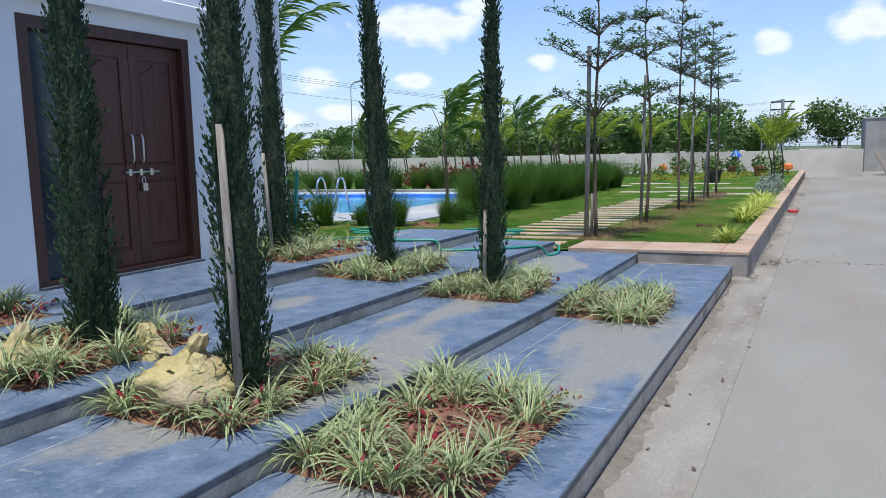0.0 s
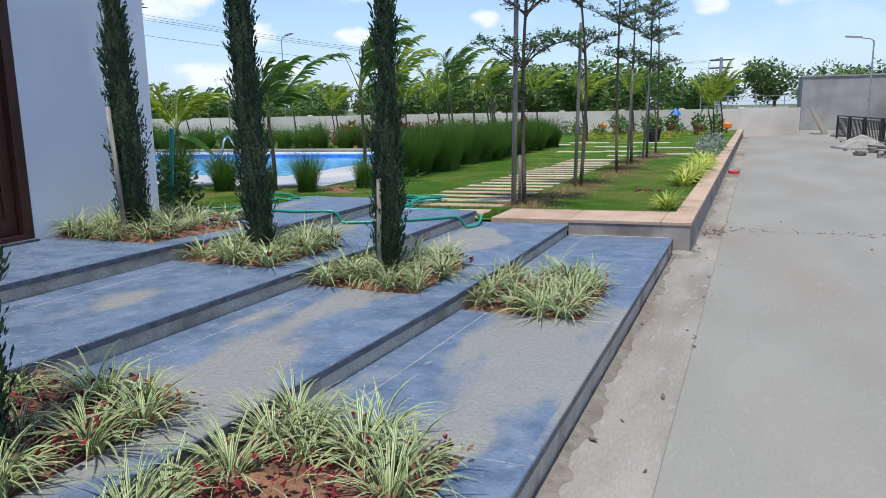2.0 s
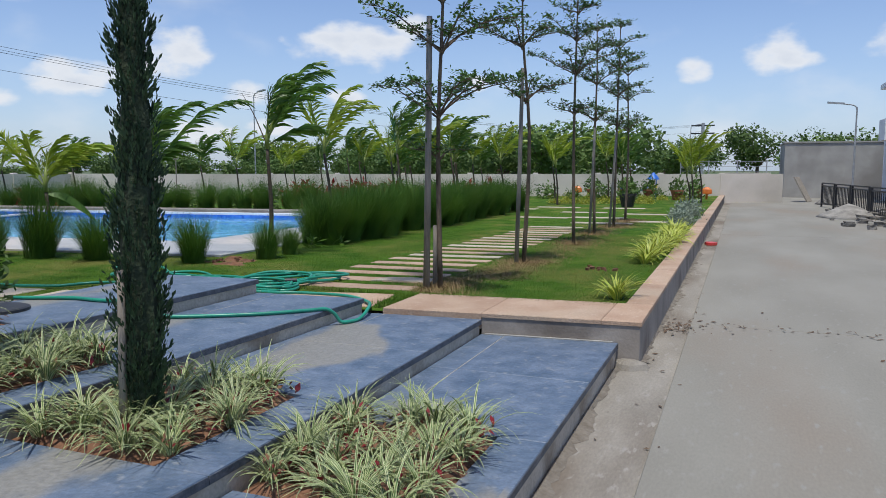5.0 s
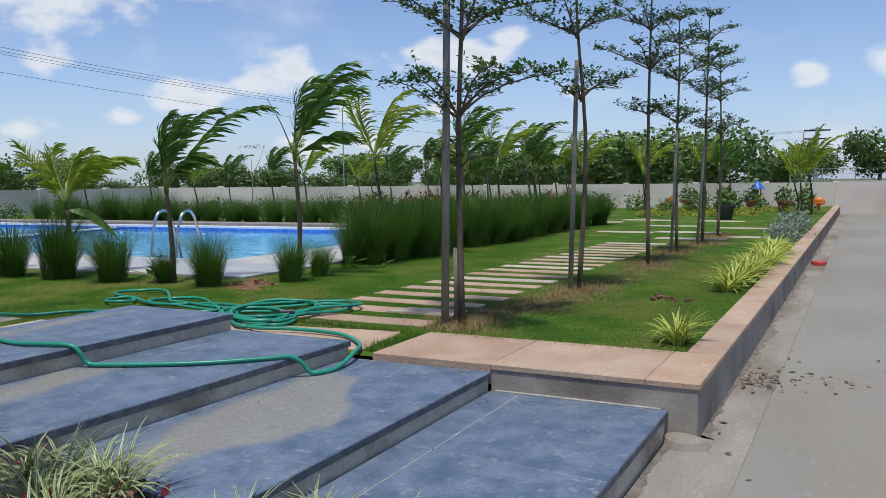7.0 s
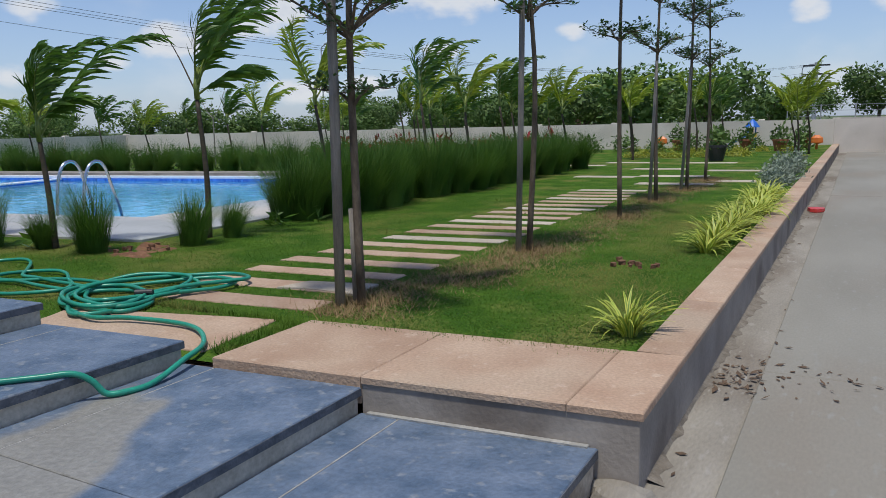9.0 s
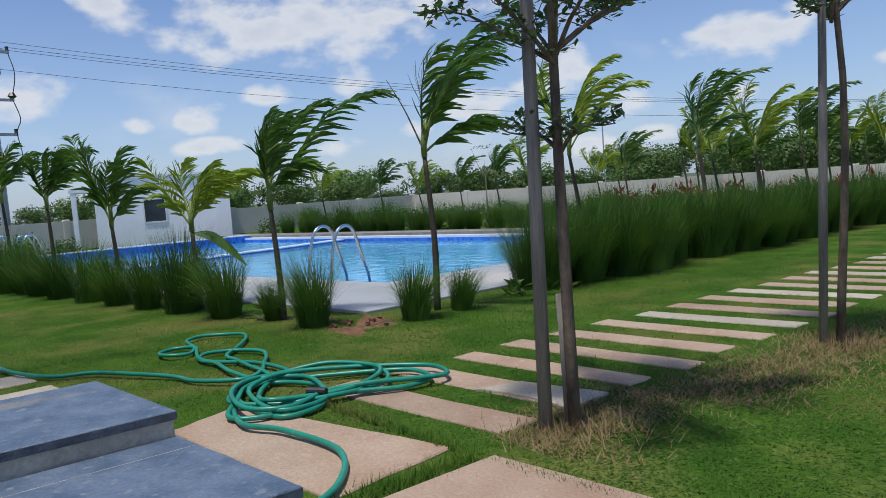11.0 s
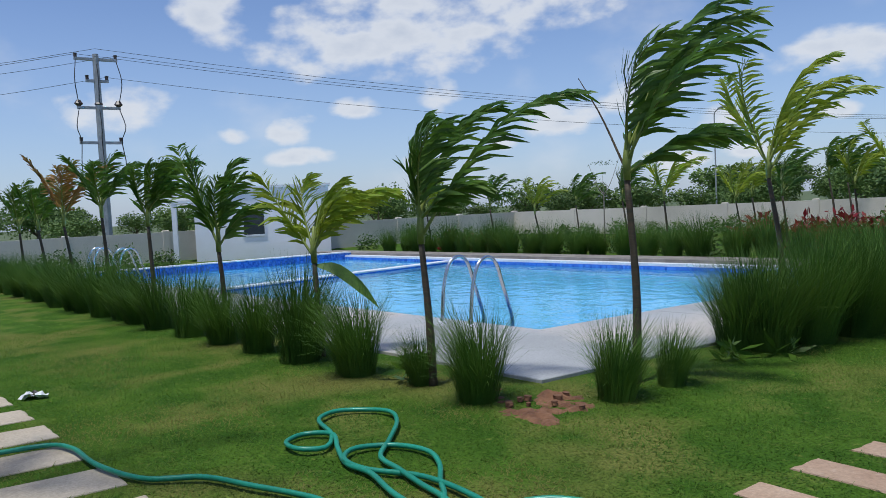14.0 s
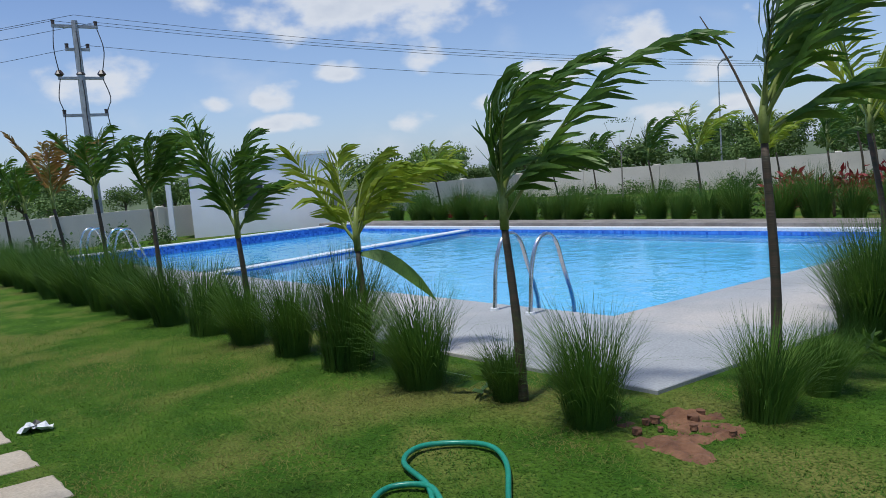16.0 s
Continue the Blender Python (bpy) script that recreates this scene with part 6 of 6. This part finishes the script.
for x, y, _, _, _ in TREES:
    for _ in range(420):
        blade(g, x + rg.gauss(0, 0.15), y + rg.gauss(0, 0.15), rg.uniform(0.02, 0.09), 0.003, rg.uniform(0.02, 0.1))
tagged(part("dry_grass", g, DRY), "dry straw-coloured grass under the saplings", "grass", kind="stuff")

for i, (x, y, h) in enumerate(((-1.6, 30.6, 1.0), (-1.35, 31.0, 1.25), (-1.75, 31.2, 0.9))):
    palm((x, y, LAWN_Z), h, 70 + i, OPEN, 1.45, FROND_GOLD, 0.6, "golden cane palm in a clump beside the kerb", group="golden palms by the kerb")

# small things on the lawn and at the house corner
clod = []
for k in range(3):
    g = Geo()
    g.rings([[(0.03 * rb.uniform(0.7, 1.1) * math.cos(6.283 * j / 7), 0.03 * rb.uniform(0.7, 1.1) * math.sin(6.283 * j / 7), z) for j in range(7)] for z in (-0.004, 0.018, 0.03)])
    clod.append(g.mesh("clod", SOIL))
scatter("soil_clod", clod, [(-6.08 + rb.gauss(0, 0.22), 11.25 + rb.gauss(0, 0.14), LAWN_Z + 0.01) for _ in range(8)] + [(-1.6 + rb.gauss(0, 0.14), 12.2 + rb.gauss(0, 0.1), LAWN_Z + 0.004) for _ in range(12)], "dark soil clod lying on the lawn", "clod", "soil clods", (0.5, 1.2))
gp = thing("green_post", (-5.86, 7.5, LAWN_Z), "short pale green plastic post by the house corner", "post")
g = Geo()
g.tube([(0, 0, -0.05), (0.01, 0, 0.5), (0.05, 0.02, 1.05)], 0.022, 8)
part("pipe", g, HOSE, gp, smooth=True)
bare = thing("bare_sapling", (-18.0, 24.0, LAWN_Z), "thin bare pale sapling with forked twigs", "tree")
g = Geo()
g.tube([(0, 0, -0.05), (0.02, 0, 1.5)], [0.025, 0.016], 6)
for dx, dy, h in ((-0.35, -0.2, 2.35), (0.4, 0.25, 2.45), (0.1, -0.1, 2.0)):
    g.tube(bezier([(0.02, 0, 1.45), (dx * 0.5, dy * 0.5, 1.45 + (h - 1.45) * 0.35), (dx, dy, h)], 6), [0.013, 0.012, 0.010, 0.008, 0.006, 0.004], 5)
part("trunk", g, STAKE, bare)
part("foliage", leafy_mesh(33, 60, 0.06, (0.5, 0.35, 0.12), LEAF), None, bare).location = (0.05, 0, 2.3)
manhole = thing("inspection_cover", (-4.72, 7.0, 0.52), "round dark cast-iron inspection cover on the terrace", "cover")
g = Geo()
g.rings([[(q * math.cos(6.283 * j / 24), q * math.sin(6.283 * j / 24), z) for j in range(24)] for q, z in ((0.2, 0.0), (0.2, 0.02), (0.18, 0.026))])
part("lid", g, DARK_METAL, manhole)
buds = leafy_mesh(44, 70, 0.09, (0.3, 0.35, 0.72), RED_LEAF, slim=0.3)
tagged(new("flower_spikes", buds), "dull red flower spikes on the corner shrub", "flowers", kind="stuff").location = (-6.0, 7.4, LAWN_Z + 0.05)
